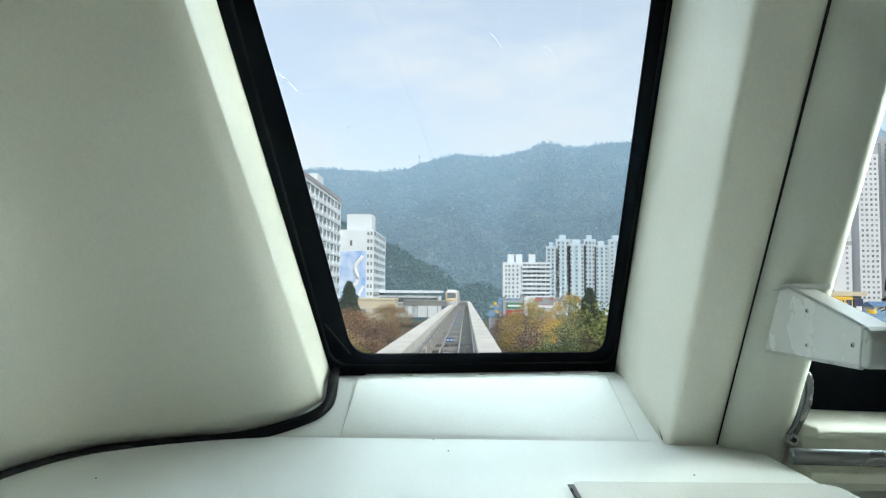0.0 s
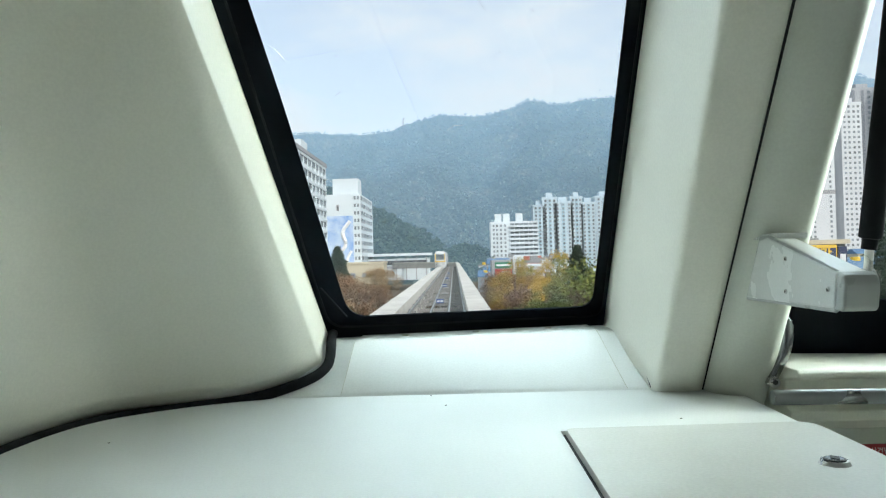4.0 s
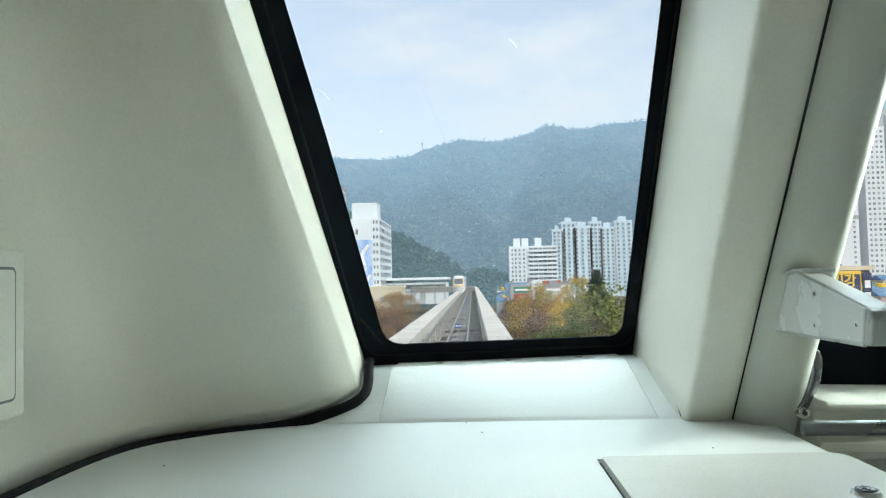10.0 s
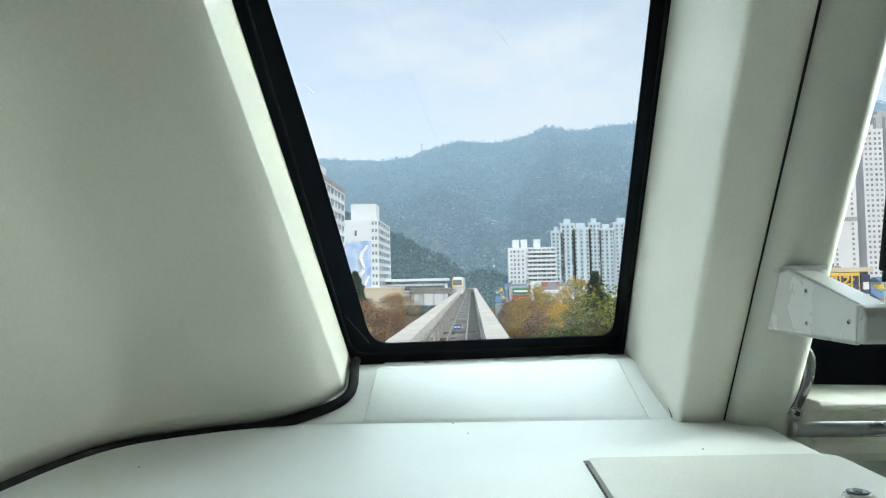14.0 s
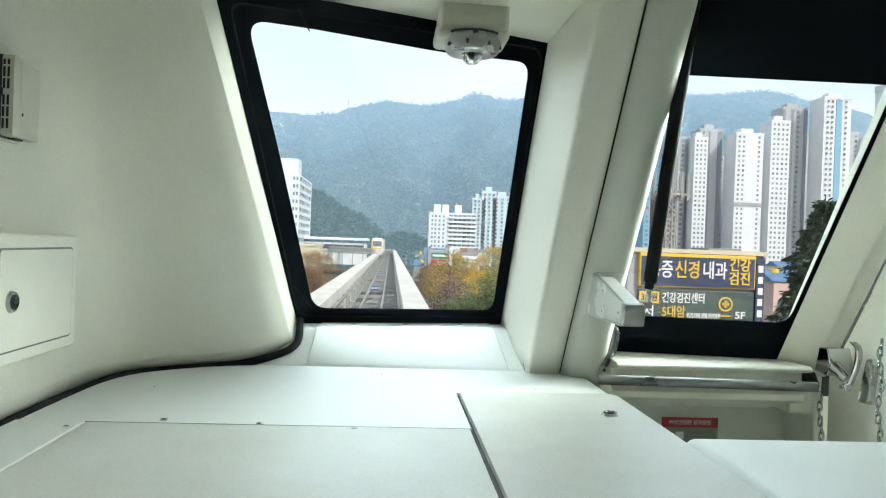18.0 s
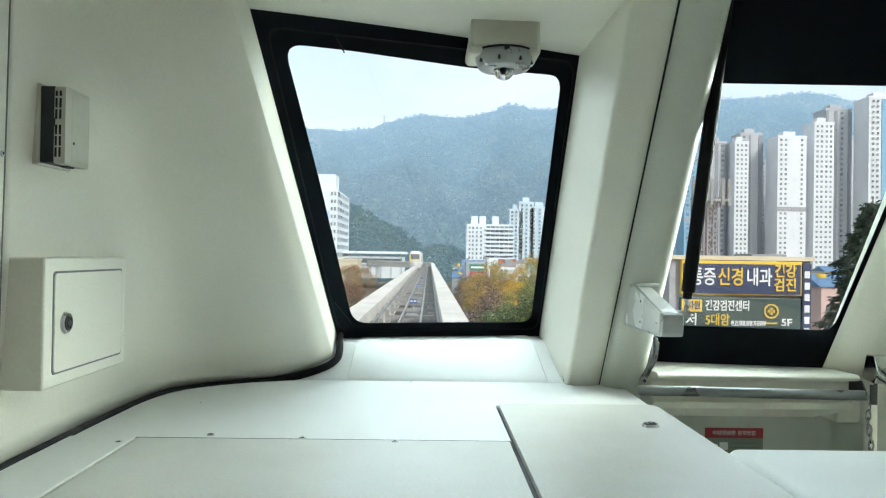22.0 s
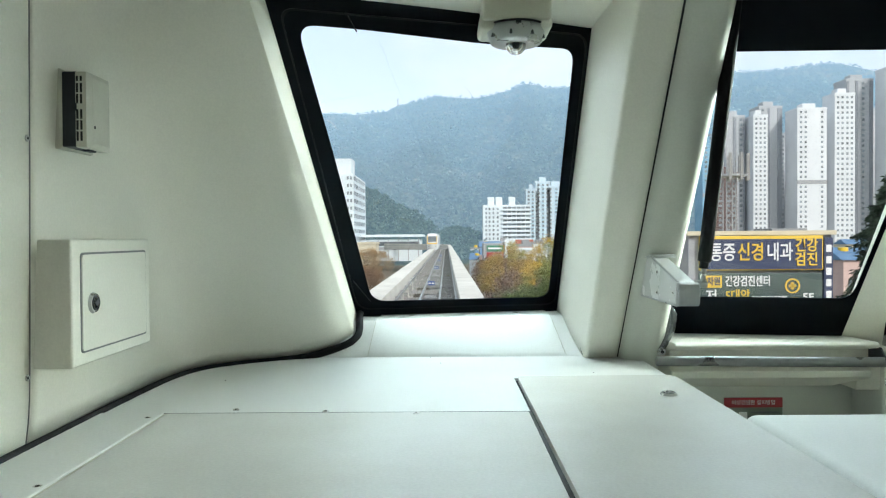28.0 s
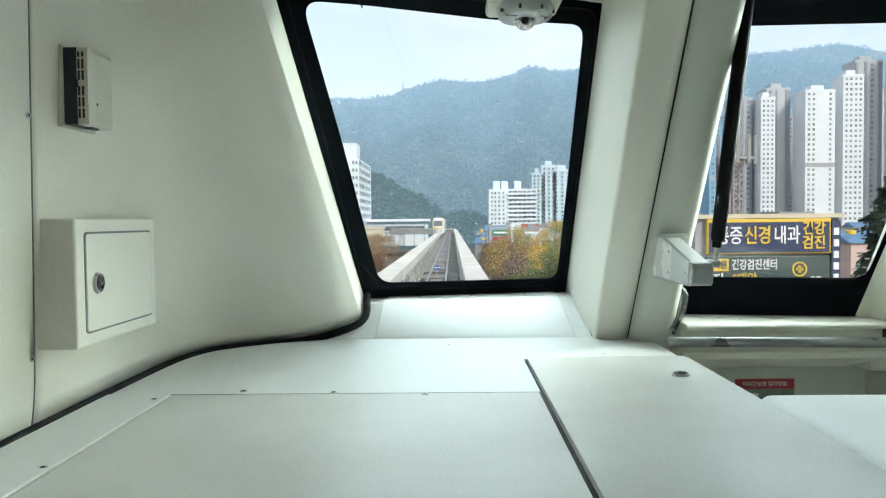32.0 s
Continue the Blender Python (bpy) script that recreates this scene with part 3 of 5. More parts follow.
# ---- saloon behind, unseen ----
structure("underframe", box(-0.3, 2.9, -6.0, 0.2, -1.0, -0.04), GAP, "dark underframe of the monorail car on its beam", "underframe")
structure("floor", box(-0.95, 2.15, -6.0, 0.3, -0.04, 0.0), FLOORMAT, "grey vinyl floor of the car", "floor")
# unseen saloon shell, kept grey and small-windowed to hold rear light down
structure("ceiling_rear", box(-0.95, 2.15, -6.0, -1.30, 2.16, 2.2), SALOON, "unseen grey flat ceiling of the passenger saloon", "ceiling")
structure("ceiling_bulkhead", box(-0.40, 1.36, -1.36, -1.30, 2.02, 2.18), LINING, "white header panel above the cab", "wall")
structure("wall_rear", box(-0.95, 2.15, -6.05, -6.0, 0.0, 2.2), SALOON, "unseen grey end wall of the passenger saloon", "wall")
for nm, x0, x1 in (("wall_saloon_west", -0.93, -0.88), ("wall_saloon_east", 2.08, 2.13)):
    w = merge(box(x0, x1, -6, -1.95, 0, 1.10), box(x0, x1, -6, -1.95, 1.70, 2.2), box(x0, x1, -2.5, -1.95, 1.10, 1.70), box(x0, x1, -4.4, -4.2, 1.10, 1.70), box(x0, x1, -6, -5.6, 1.10, 1.70))
    structure(nm, w, SALOON, "unseen grey saloon side wall with large window openings", "wall")
structure("partition_west", box(-0.93, -0.36, -1.97, -1.93, 0, 2.2), SALOON, "unseen grey partition at the cab", "wall")
structure("partition_east", box(1.33, 2.13, -1.97, -1.93, 0, 2.2), SALOON, "unseen grey partition at the cab", "wall")
# unseen body shells that keep stray light out of the cab
structure("roof_shell", box(-0.95, 2.15, -1.95, 0.02, 2.30, 2.34), GAP, "unseen roof shell shutting light out above the cab", "roof")
structure("nose_side_west", box(-0.97, -0.93, -1.95, 0.1, 0, 2.3), GAP, "unseen body side shutting light out beside the cab", "wall")
structure("nose_side_east", box(2.13, 2.17, -1.95, -0.50, 0, 2.3), GAP, "unseen body side shutting light out beside the cab", "wall")
nose = merge(box(-0.3, 2.1, 0.16, 0.20, 0, 1.03), box(1.40, 2.15, -0.55, -0.50, 0, 2.3))
structure("nose_shell", nose, GAP, "unseen nose shell shutting light out round the windows", "wall")

# ---- cab: things on the walls and posts ----
CASEGREY = surface("silver_grey_plastic", (0.40, 0.41, 0.40), 0.35, vary=0.04, scale=30)
strut = thing("gas_strut_bracket", (0, 0, 0), "white steel bracket with black gas strut on the door post", "bracket")
part("housing", profile([(-0.318, 1.156), (-0.368, 1.235), (-0.392, 1.238), (-0.564, 1.197), (-0.557, 1.157)], 0.627, 0.662), BRACKET, strut)
part("backing_plate", profile([(-0.313, 1.153), (-0.365, 1.240), (-0.392, 1.241), (-0.560, 1.199), (-0.555, 1.153)], 0.6285, 0.6345), CASEGREY, strut)
part("end_cap", profile([(-0.554, 1.156), (-0.562, 1.198), (-0.574, 1.194), (-0.578, 1.185), (-0.574, 1.160), (-0.569, 1.155)], 0.6285, 0.666), CASEGREY, strut, "grey plastic end cap")
part("top_plate", profile([(-0.33, 1.236), (-0.372, 1.243), (-0.40, 1.243), (-0.40, 1.236)], 0.630, 0.678), BRACKET, strut)
for y, z in ((-0.446, 1.2105), (-0.444, 1.1705), (-0.546, 1.178)):
    screw(0.6268, y, z, strut, (-1, 0, 0), 0.0030)
cyl_a, cyl_b = Vector((0.698, -0.503, 1.232)), Vector((0.741, -0.565, 1.78))
part("cylinder", rod(cyl_a, cyl_b, 0.0125, 24, bevel=0.002), RUBBER, strut, "black gas strut cylinder", smooth=True)
part("collar", rod(cyl_a - Vector((0.001, -0.002, 0.012)), cyl_a, 0.0085, 18), RUBBER, strut)
part("piston_rod", rod((0.6955, -0.498, 1.185), cyl_a, 0.005, 14), STEEL, strut)
part("ball_joint", rod((0.676, -0.498, 1.190), (0.704, -0.498, 1.190), 0.0075, 16, bevel=0.002), CASEGREY, strut)

# toggle latch behind the post
latch = thing("toggle_latch", (0, 0, 0), "chromed toggle latch hanging at the emergency door", "latch")
lev = soften([(0.704, -0.226, 1.128), (0.724, -0.230, 1.112), (0.718, -0.234, 1.068), (0.697, -0.232, 1.028)], 2)
# chrome with the dark surroundings it mirrors put into its base colour
LATCHMETAL = surface("darkened_chrome", (0.22, 0.23, 0.23), 0.22, metal=1.0, vary=0.15, scale=60)
rows = []
for i, p in enumerate(lev):
    w = 0.0105 - 0.002 * i / len(lev)
    rows.append([p + Vector((-w, 0, 0)), p + Vector((-w * 0.8, -0.004, 0.002)), p + Vector((w * 0.8, -0.004, 0.002)), p + Vector((w, 0, 0)), p + Vector((0, 0.003, 0))])
part("lever", loft(rows, True), LATCHMETAL, latch, smooth=True)
part("hinge_pin", rod((0.706, -0.226, 1.104), (0.732, -0.226, 1.104), 0.004, 12), STEEL, latch)
part("keeper", box(0.700, 0.710, -0.220, -0.198, 1.02, 1.10, 0.002), DARKPLASTIC, latch)
part("end_bolt", rod((0.695, -0.246, 1.024), (0.695, -0.222, 1.024), 0.0082, 16, bevel=0.001), STEEL, latch)
part("bolt_core", rod((0.695, -0.2475, 1.024), (0.695, -0.244, 1.024), 0.0040, 6), GAP, latch)

# key box on the side lining
keybox = thing("key_box", (0, 0, 0), "cream white wall box with locked hinged door", "box")


def on_box(x):
    return lambda p: Vector((x, p[0], p[1]))


part("box_body", box(-0.36, -0.290, -0.876, -0.613, 1.104, 1.281, 0.0035, 3), LINING, keybox)
part("door_gap", disc_plate(rounded([(-0.853, 1.1215), (-0.630, 1.1215), (-0.630, 1.2625), (-0.853, 1.2625)], 0.008), on_box(-0.2935), 0.0041, (1, 0, 0)), GREYINK, keybox)
bd = part("box_door", disc_plate(rounded([(-0.850, 1.1245), (-0.6335, 1.1245), (-0.6335, 1.2595), (-0.850, 1.2595)], 0.0065), on_box(-0.2935), 0.0054, (1, 0, 0)), LINING, keybox)
cam_lock(None, Matrix.Translation((-0.2882, -0.820, 1.190)) @ Matrix.Rotation(radians(90), 4, "Y"), bd)

# intercom / sensor case
case = thing("sensor_case", (0, 0, 0), "ivory plastic sensor case with louvres on a wall plate", "sensor")
part("back_plate", box(-0.345, -0.321, -0.838, -0.742, 1.409, 1.522, 0.003), PLASTIC, case)
part("dark_base", box(-0.324, -0.301, -0.834, -0.768, 1.412, 1.518, 0.002), DARKPLASTIC, case, "dark inner base")
cover = box(-0.303, -0.2835, -0.8355, -0.765, 1.4105, 1.5175, 0.003, 2)
for v in cover.verts:
    if v.co.x > -0.2862:
        v.co.y += 0.012 if v.co.y < -0.80 else -0.003
        v.co.z += 0.004 if v.co.z < 1.46 else -0.004
part("cover", cover, PLASTIC, case, smooth=False)
for z0 in (1.4265, 1.4420, 1.4575, 1.4790, 1.4945, 1.5075):
    for x0 in (-0.2990, -0.2935):
        h = 0.0036 if z0 > 1.505 else 0.0067
        part("louvre", box(x0 - 0.0015, x0 + 0.0015, -0.8358, -0.830, z0 - h, z0 + h), GAP, case)
part("clip_slot", box(-0.304, -0.300, -0.8368, -0.830, 1.462, 1.473), DARKPLASTIC, case)
part("indicator_hole", rod((-0.2850, -0.8165, 1.441), (-0.2832, -0.8165, 1.441), 0.0024, 12), GAP, case)
part("bottom_tab", box(-0.304, -0.294, -0.812, -0.790, 1.408, 1.412, 0.001), DARKPLASTIC, case)

# dome camera under the ceiling
cctv = thing("dome_camera", (0, 0, 0), "white dome camera on a ceiling box above the windscreen", "camera")
part("mount_box", box(0.290, 0.421, -0.478, -0.372, 1.690, 1.76, 0.006, 3), PLASTIC, cctv, "off-white mounting box")
part("mount_skirt", box(0.2845, 0.4245, -0.469, -0.362, 1.676, 1.704, 0.010, 3), PLASTIC, cctv, smooth=True)


def turned(ringpts, at, seg=36):
    rows = [[Vector(at) + Vector((r * math.cos(2 * math.pi * k / seg), r * math.sin(2 * math.pi * k / seg), z)) for k in range(seg)] for r, z in ringpts]
    return loft(rows, True)


SHELLGREY = surface("silver_grey_shell", (0.42, 0.43, 0.43), 0.32, metal=0.75, vary=0.04, scale=30)
CC = (0.357, -0.432, 1.688)
part("shell", turned([(0.0, 0.002), (0.050, 0.001), (0.056, -0.002), (0.0575, -0.008), (0.054, -0.020), (0.050, -0.030), (0.047, -0.033), (0.022, -0.034), (0.018, -0.032)], CC), SHELLGREY, cctv, smooth=True)
part("seam_ring", turned([(0.0560, 0.0015), (0.0585, 0.0), (0.0585, -0.0025), (0.0560, -0.003)], CC), GAP, cctv)
part("dome", turned([(0.0195, -0.030), (0.0195, -0.037), (0.0175, -0.044), (0.012, -0.050), (0.006, -0.0525), (0.0005, -0.053)], CC), DOMEGLASS, cctv, "smoked clear dome", smooth=True)
part("lens", turned([(0.0005, -0.046), (0.006, -0.045), (0.010, -0.040), (0.011, -0.030)], CC), DARKPLASTIC, cctv, smooth=True)
for k in range(5):
    a = radians(-150 + 60 * k * 0.75)
    u = Vector((math.cos(a), math.sin(a), 0))
    p = Vector(CC) + u * 0.0525 + Vector((0, 0, -0.019))
    part("slot", rod(p - u * 0.002 + Vector((0, 0, 0.006)), p + u * 0.002 - Vector((0, 0, 0.006)), 0.0028, 8), DARKPLASTIC, cctv)
part("catch", box(0.352, 0.362, -0.4915, -0.484, 1.680, 1.688, 0.001), DARKPLASTIC, cctv)

# instruction label on the door's lower panel
label = thing("instruction_label", (0, 0, 0), "red and pale instruction label stuck on the door panel", "label")
part("backing", box(0.893, 1.035, -0.0792, -0.0765, 0.78, 0.885), surface("label_paper", (0.22, 0.26, 0.20), 0.45, vary=0.08, scale=30), label)
part("red_band", box(0.893, 1.035, -0.0802, -0.0785, 0.861, 0.885), REDLABEL, label)


def writing(name, text, size, m, mat, parent, extrude=0.0003, wide=None, bold=0.0):
    """Lettering as a mesh, centred, facing its local z."""
    cu = bpy.data.curves.new(name, "FONT")
    cu.body, cu.size, cu.extrude, cu.align_x, cu.align_y, cu.offset = text, size, extrude, "CENTER", "CENTER", bold
    tmp = bpy.data.objects.new(name, cu)
    scene.collection.objects.link(tmp)
    me = bpy.data.meshes.new_from_object(tmp.evaluated_get(bpy.context.evaluated_depsgraph_get()))
    bpy.data.objects.remove(tmp)
    bpy.data.curves.remove(cu)
    me.materials.clear()
    me.materials.append(mat)
    ob = new(name, me)
    if wide and len(me.vertices):
        w = max(v.co.x for v in me.vertices) - min(v.co.x for v in me.vertices)
        m = m @ Matrix.Diagonal((wide / w, 1, 1, 1))
    ob.matrix_world = m
    if parent is not None:
        ob.parent = parent
    return ob


writing("title", "비상건넘판 설치방법", 0.0125, Matrix.Translation((0.964, -0.0806, 0.8728)) @ Matrix.Rotation(radians(90), 4, "X"), WHITEINK, label, wide=0.104)
for k, (x0, x1, z) in enumerate(((0.945, 1.012, 0.849), (0.938, 1.015, 0.838), (0.938, 1.01, 0.827), (0.938, 1.0, 0.81), (0.89, 1.01, 0.795))):
    part("text_bar", box(x0 + 0.013, x1 + 0.013, -0.0800, -0.0788, z - 0.002, z + 0.002), GREYINK, label)
part("pictogram", merge(box(0.911, 0.925, -0.0800, -0.0788, 0.826, 0.846), box(0.929, 0.949, -0.0800, -0.0788, 0.832, 0.850), box(0.913, 0.947, -0.0800, -0.0788, 0.812, 0.822)), WHITEINK, label)

# catch and chain at the door's far jamb
catch = thing("door_catch", (0, 0, 0), "chromed spring catch on the emergency door jamb", "catch")
part("base_block", profile([(-0.240, 1.035), (-0.255, 1.090), (-0.285, 1.092), (-0.300, 1.060), (-0.285, 1.030)], 1.180, 1.238), CHROME, catch)
part("spring_body", rod((1.190, -0.292, 1.056), (1.208, -0.318, 1.030), 0.015, 18, 0.012, 0.002), CHROME, catch, smooth=True)
rows = []
for i, p in enumerate(soften([(1.206, -0.335, 1.112), (1.218, -0.340, 1.100), (1.212, -0.345, 1.060), (1.194, -0.340, 1.012)], 2)):
    rows.append([p + Vector((-0.008, 0, 0)), p + Vector((0, -0.006, 0)), p + Vector((0.009, 0, 0)), p + Vector((0, 0.004, 0))])
part("lever", loft(rows, True), CHROME, catch, smooth=True)
part("wall_plate", profile([(-0.335, 0.985), (-0.36, 1.08), (-0.385, 1.085), (-0.368, 0.985)], 1.220, 1.242), STEEL, catch)
part("pivot", rod((1.190, -0.352, 1.016), (1.190, -0.330, 1.016), 0.008, 14, bevel=0.001), STEEL, catch)


def chain(name, top, n, lab):
    c = thing(name, (0, 0, 0), lab, "chain")
    for i in range(n):
        p = Vector(top) - Vector((0.004 * math.sin(i), 0.0, 0.0165 * i))
        pts = []
        for k in range(13):
            a = 2 * math.pi * k / 12
            u, w = 0.0065 * math.sin(a), 0.0115 * math.cos(a)
            pts.append(p + (Vector((u, 0.002 * math.sin(a), w)) if i % 2 else Vector((0.003 * math.sin(a), u, w))))
        part("link", tube(pts, 0.0022, 6), CHROME, c, smooth=True)
    return c


chain("safety_chain", (1.192, -0.252, 0.972), 8, "short chromed safety chain hanging beside the door")
chain("safety_chain", (1.205, -0.430, 1.12), 14, "longer chromed safety chain hanging beside the catch")

# ================= outside =================
CONCRETE = surface("weathered_concrete", (0.68, 0.66, 0.60), 0.85, vary=0.12, scale=0.5, grain=0.15, grain_scale=9, bump=0.2, bump_scale=6)
CONCRETE_GREY = surface("grey_concrete", (0.34, 0.34, 0.33), 0.88, vary=0.12, scale=0.4, grain=0.15, grain_scale=7)
GALV = surface("galvanised_steel", (0.42, 0.43, 0.44), 0.45, metal=0.7, vary=0.1, scale=3)
ASPHALT = surface("asphalt", (0.09, 0.09, 0.092), 0.9, vary=0.1, scale=0.3, grain=0.3, grain_scale=30)
GROUND = surface("grassy_ground", (0.13, 0.12, 0.06), 0.95, scale=0.05, colour2=(0.11, 0.07, 0.04), grain=0.4, grain_scale=1.5)
# white render with a bluish haze tint put into its colour
WHITEB = surface("haze_tinted_white_render", (0.69, 0.76, 0.80), 0.8, vary=0.05, scale=0.08, grain=0.06, grain_scale=1.5)
CREAMB = surface("cream_render", (0.62, 0.56, 0.42), 0.8, vary=0.06, scale=0.1, grain=0.08, grain_scale=1.5)
GREYB = surface("grey_render", (0.36, 0.37, 0.39), 0.8, vary=0.05, scale=0.08, grain=0.06, grain_scale=1.5)
DARKB = surface("dark_grey_render", (0.16, 0.16, 0.17), 0.8, vary=0.05, scale=0.08)
BLUEB = surface("light_blue_render", (0.44, 0.61, 0.71), 0.8, vary=0.05, scale=0.08)
PALEBLUEB = surface("blue_white_render", (0.56, 0.68, 0.76), 0.8, vary=0.05, scale=0.08, grain=0.05, grain_scale=1.5)
BROWNB = surface("brown_render", (0.13, 0.09, 0.085), 0.8, vary=0.06, scale=0.1)
PINKB = surface("pink_render", (0.60, 0.44, 0.40), 0.8, vary=0.06, scale=0.1)
MURALBLUE = surface("blue_mural_paint", (0.17, 0.33, 0.66), 0.8, scale=0.25, colour2=(0.62, 0.72, 0.82))
WINDARK = surface("window_pane_dark", (0.10, 0.12, 0.135), 0.4, vary=0.1, scale=0.3, random_vary=0.5)
ROOFBLUE = surface("blue_sheet_roof", (0.10, 0.20, 0.34), 0.6, vary=0.1, scale=0.5)
ROOFGREY = surface("grey_sheet_roof", (0.30, 0.31, 0.32), 0.6, vary=0.1, scale=0.4)
ROOFRED = surface("red_tile_roof", (0.33, 0.10, 0.06), 0.8, vary=0.15, scale=0.5)
YELLOWTANK = surface("yellow_plastic_tank", (0.75, 0.48, 0.03), 0.5, vary=0.06, scale=1)
NAVY = surface("navy_sign_face", (0.045, 0.060, 0.125), 0.45, vary=0.1, scale=0.3)
SIGNGREEN = surface("dark_green_sign_face", (0.055, 0.085, 0.08), 0.45, vary=0.1, scale=0.3)
SIGNYELLOW = surface("yellow_sign_print", (0.78, 0.52, 0.06), 0.5, vary=0.04, scale=1)
SIGNWHITE = surface("white_sign_print", (0.8, 0.8, 0.8), 0.5, vary=0.03, scale=1)
PLATEBLUE = surface("blue_plate", (0.03, 0.09, 0.30), 0.5, vary=0.08, scale=4)
TRUNK = surface("bark", (0.10, 0.075, 0.055), 0.95, vary=0.2, scale=3, grain=0.4, grain_scale=20, bump=0.5, bump_scale=12)


def leaf_mat(name, c1, c2, c3):
    m, n, l, b = node_mat(name)
    geo, info, ramp, add = n.new("ShaderNodeNewGeometry"), n.new("ShaderNodeObjectInfo"), n.new("ShaderNodeValToRGB"), n.new("ShaderNodeMath")
    add.operation = "MULTIPLY_ADD"
    l.new(geo.outputs["Random Per Island"], add.inputs[0])
    add.inputs[1].default_value = 0.40
    sc = n.new("ShaderNodeMath")
    sc.operation = "MULTIPLY"
    sc.inputs[1].default_value = 0.60
    l.new(info.outputs["Random"], sc.inputs[0])
    l.new(sc.outputs[0], add.inputs[2])
    e = ramp.color_ramp.elements
    e[0].position, e[0].color = 0.1, (*c1, 1)
    e[1].position, e[1].color = 0.9, (*c3, 1)
    mid = e.new(0.5)
    mid.color = (*c2, 1)
    l.new(add.outputs[0], ramp.inputs["Fac"])
    l.new(ramp.outputs["Color"], b.inputs["Base Color"])
    b.inputs["Roughness"].default_value = 0.75
    b.inputs["Specular IOR Level"].default_value = 0.25
    return m


RUSSET = leaf_mat("russet_leaves", (0.13, 0.065, 0.035), (0.24, 0.145, 0.075), (0.34, 0.23, 0.10))
OLIVE = leaf_mat("olive_leaves", (0.07, 0.11, 0.03), (0.18, 0.20, 0.045), (0.40, 0.31, 0.05))
GOLD = leaf_mat("golden_leaves", (0.20, 0.15, 0.02), (0.45, 0.29, 0.03), (0.62, 0.42, 0.05))
GREEN = leaf_mat("green_leaves", (0.05, 0.085, 0.025), (0.11, 0.15, 0.04), (0.22, 0.22, 0.06))
PLUM = leaf_mat("brown_purple_leaves", (0.075, 0.045, 0.038), (0.14, 0.085, 0.065), (0.22, 0.14, 0.09))
PINE = leaf_mat("conifer_needles", (0.018, 0.035, 0.022), (0.04, 0.07, 0.035), (0.075, 0.11, 0.055))

ground = structure("ground", box(-3000, 3000, -500, 3500, -13, -12.0), GROUND, "open ground with dry autumn grass below the track", "ground")
structure("road", box(-4.5, 4.0, -300, 240, -12.0, -11.97), ASPHALT, "grey asphalt road below the track", "road")


# ---- monorail track ----
def path_x(y, x0):
    """Straight, then bending left towards the station."""
    d = max(0, y - 225)
    return x0 - d * d / 210


def beam(x0, name):
    b = thing(name, (0, 0, 0), "pale concrete monorail beam bending left far ahead", "beam", "track beams", "structure")
    y = -37.0
    while y < 318:
        y2 = y + (20 if y < 220 else 8)
        rows = []
        for k in range(3):
            yy = y + 0.03 + (y2 - y - 0.06) * k / 2
            cx = path_x(yy, x0)
            rows.append([(cx + u, yy, z) for u, z in ((-0.455, -1.0), (0.455, -1.0), (0.47, -1.02), (0.47, -1.45), (0.40, -1.55), (0.40, -2.5), (0.47, -2.62), (0.47, -2.98), (-0.47, -2.98), (-0.47, -2.62), (-0.40, -2.5), (-0.40, -1.55), (-0.47, -1.45), (-0.47, -1.02))])
        bm = loft(rows, True)
        bmesh.ops.contextual_create(bm, geom=[e for e in bm.edges if e.is_boundary])
        part("segment", bm, CONCRETE, b)
        y = y2
    for side in (-1, 1):
        rows = []
        for k in range(60):
            yy = 3.2 + 300 * k / 59
            cx = path_x(yy, x0) + side * 0.465
            rows.append([(cx, yy, -1.60), (cx + side * 0.09, yy, -1.60), (cx + side * 0.09, yy, -1.72), (cx, yy, -1.72)])
        part("power_rail", loft(rows, True), GALV, b, "grey steel power rail")
    me = mesh_of(merge(box(0, 0.13, -0.06, 0.06, -1.80, -1.55), box(0, 0.05, -0.10, 0.10, -2.05, -1.75)), "rail_bracket", GALV)
    for k in range(46):
        yy = 6 + 4 * k
        for side in (-1, 1):
            o = new("rail_bracket", me)
            o.parent = b
            o.location = (path_x(yy, x0) + side * 0.40, yy, 0)
            o.scale = (side, 1, 1)
    return b


beam(-2.68, "track_beam")
beam(1.19, "track_beam")
pier_me = mesh_of(merge(box(-3.0, 3.0, -0.9, 0.9, -4.1, -2.98, 0.12), box(-0.95, 0.95, -0.8, 0.8, -12.2, -4.1, 0.15)), "pier", CONCRETE_GREY)
for k in range(9):
    o = tagged(new("track_pier", pier_me), "grey concrete pier with crosshead under the beams", "pier", "track piers", "structure")
    yy = 22 + 28 * k
    o.location = (path_x(yy, -0.745), yy, 0)
walkway = thing("maintenance_walkway", (0, 0, 0), "grey steel grating walkway between the track beams", "walkway", "", "structure")
for x in (-1.30, -0.19):
    rows = []
    for k in range(50):
        yy = 4 + 250 * k / 49
        cx = path_x(yy, x)
        rows.append([(cx - 0.05, yy, -2.15), (cx + 0.05, yy, -2.15), (cx + 0.05, yy, -2.4), (cx - 0.05, yy, -2.4)])
    part("stringer", loft(rows, True), GALV, walkway)
cross_me = mesh_of(merge(box(-1.54, 1.54, -0.11, 0.11, -2.42, -2.20), box(-1.54, -1.30, -0.09, 0.09, -2.6, -1.9), box(1.30, 1.54, -0.09, 0.09, -2.6, -1.9)), "crossbar", CONCRETE_GREY)
grate_me = mesh_of(merge(*[box(-0.34, 0.34, -0.9 + 0.3 * i, -0.82 + 0.3 * i, -2.16, -2.12) for i in range(7)]), "grating", GALV)
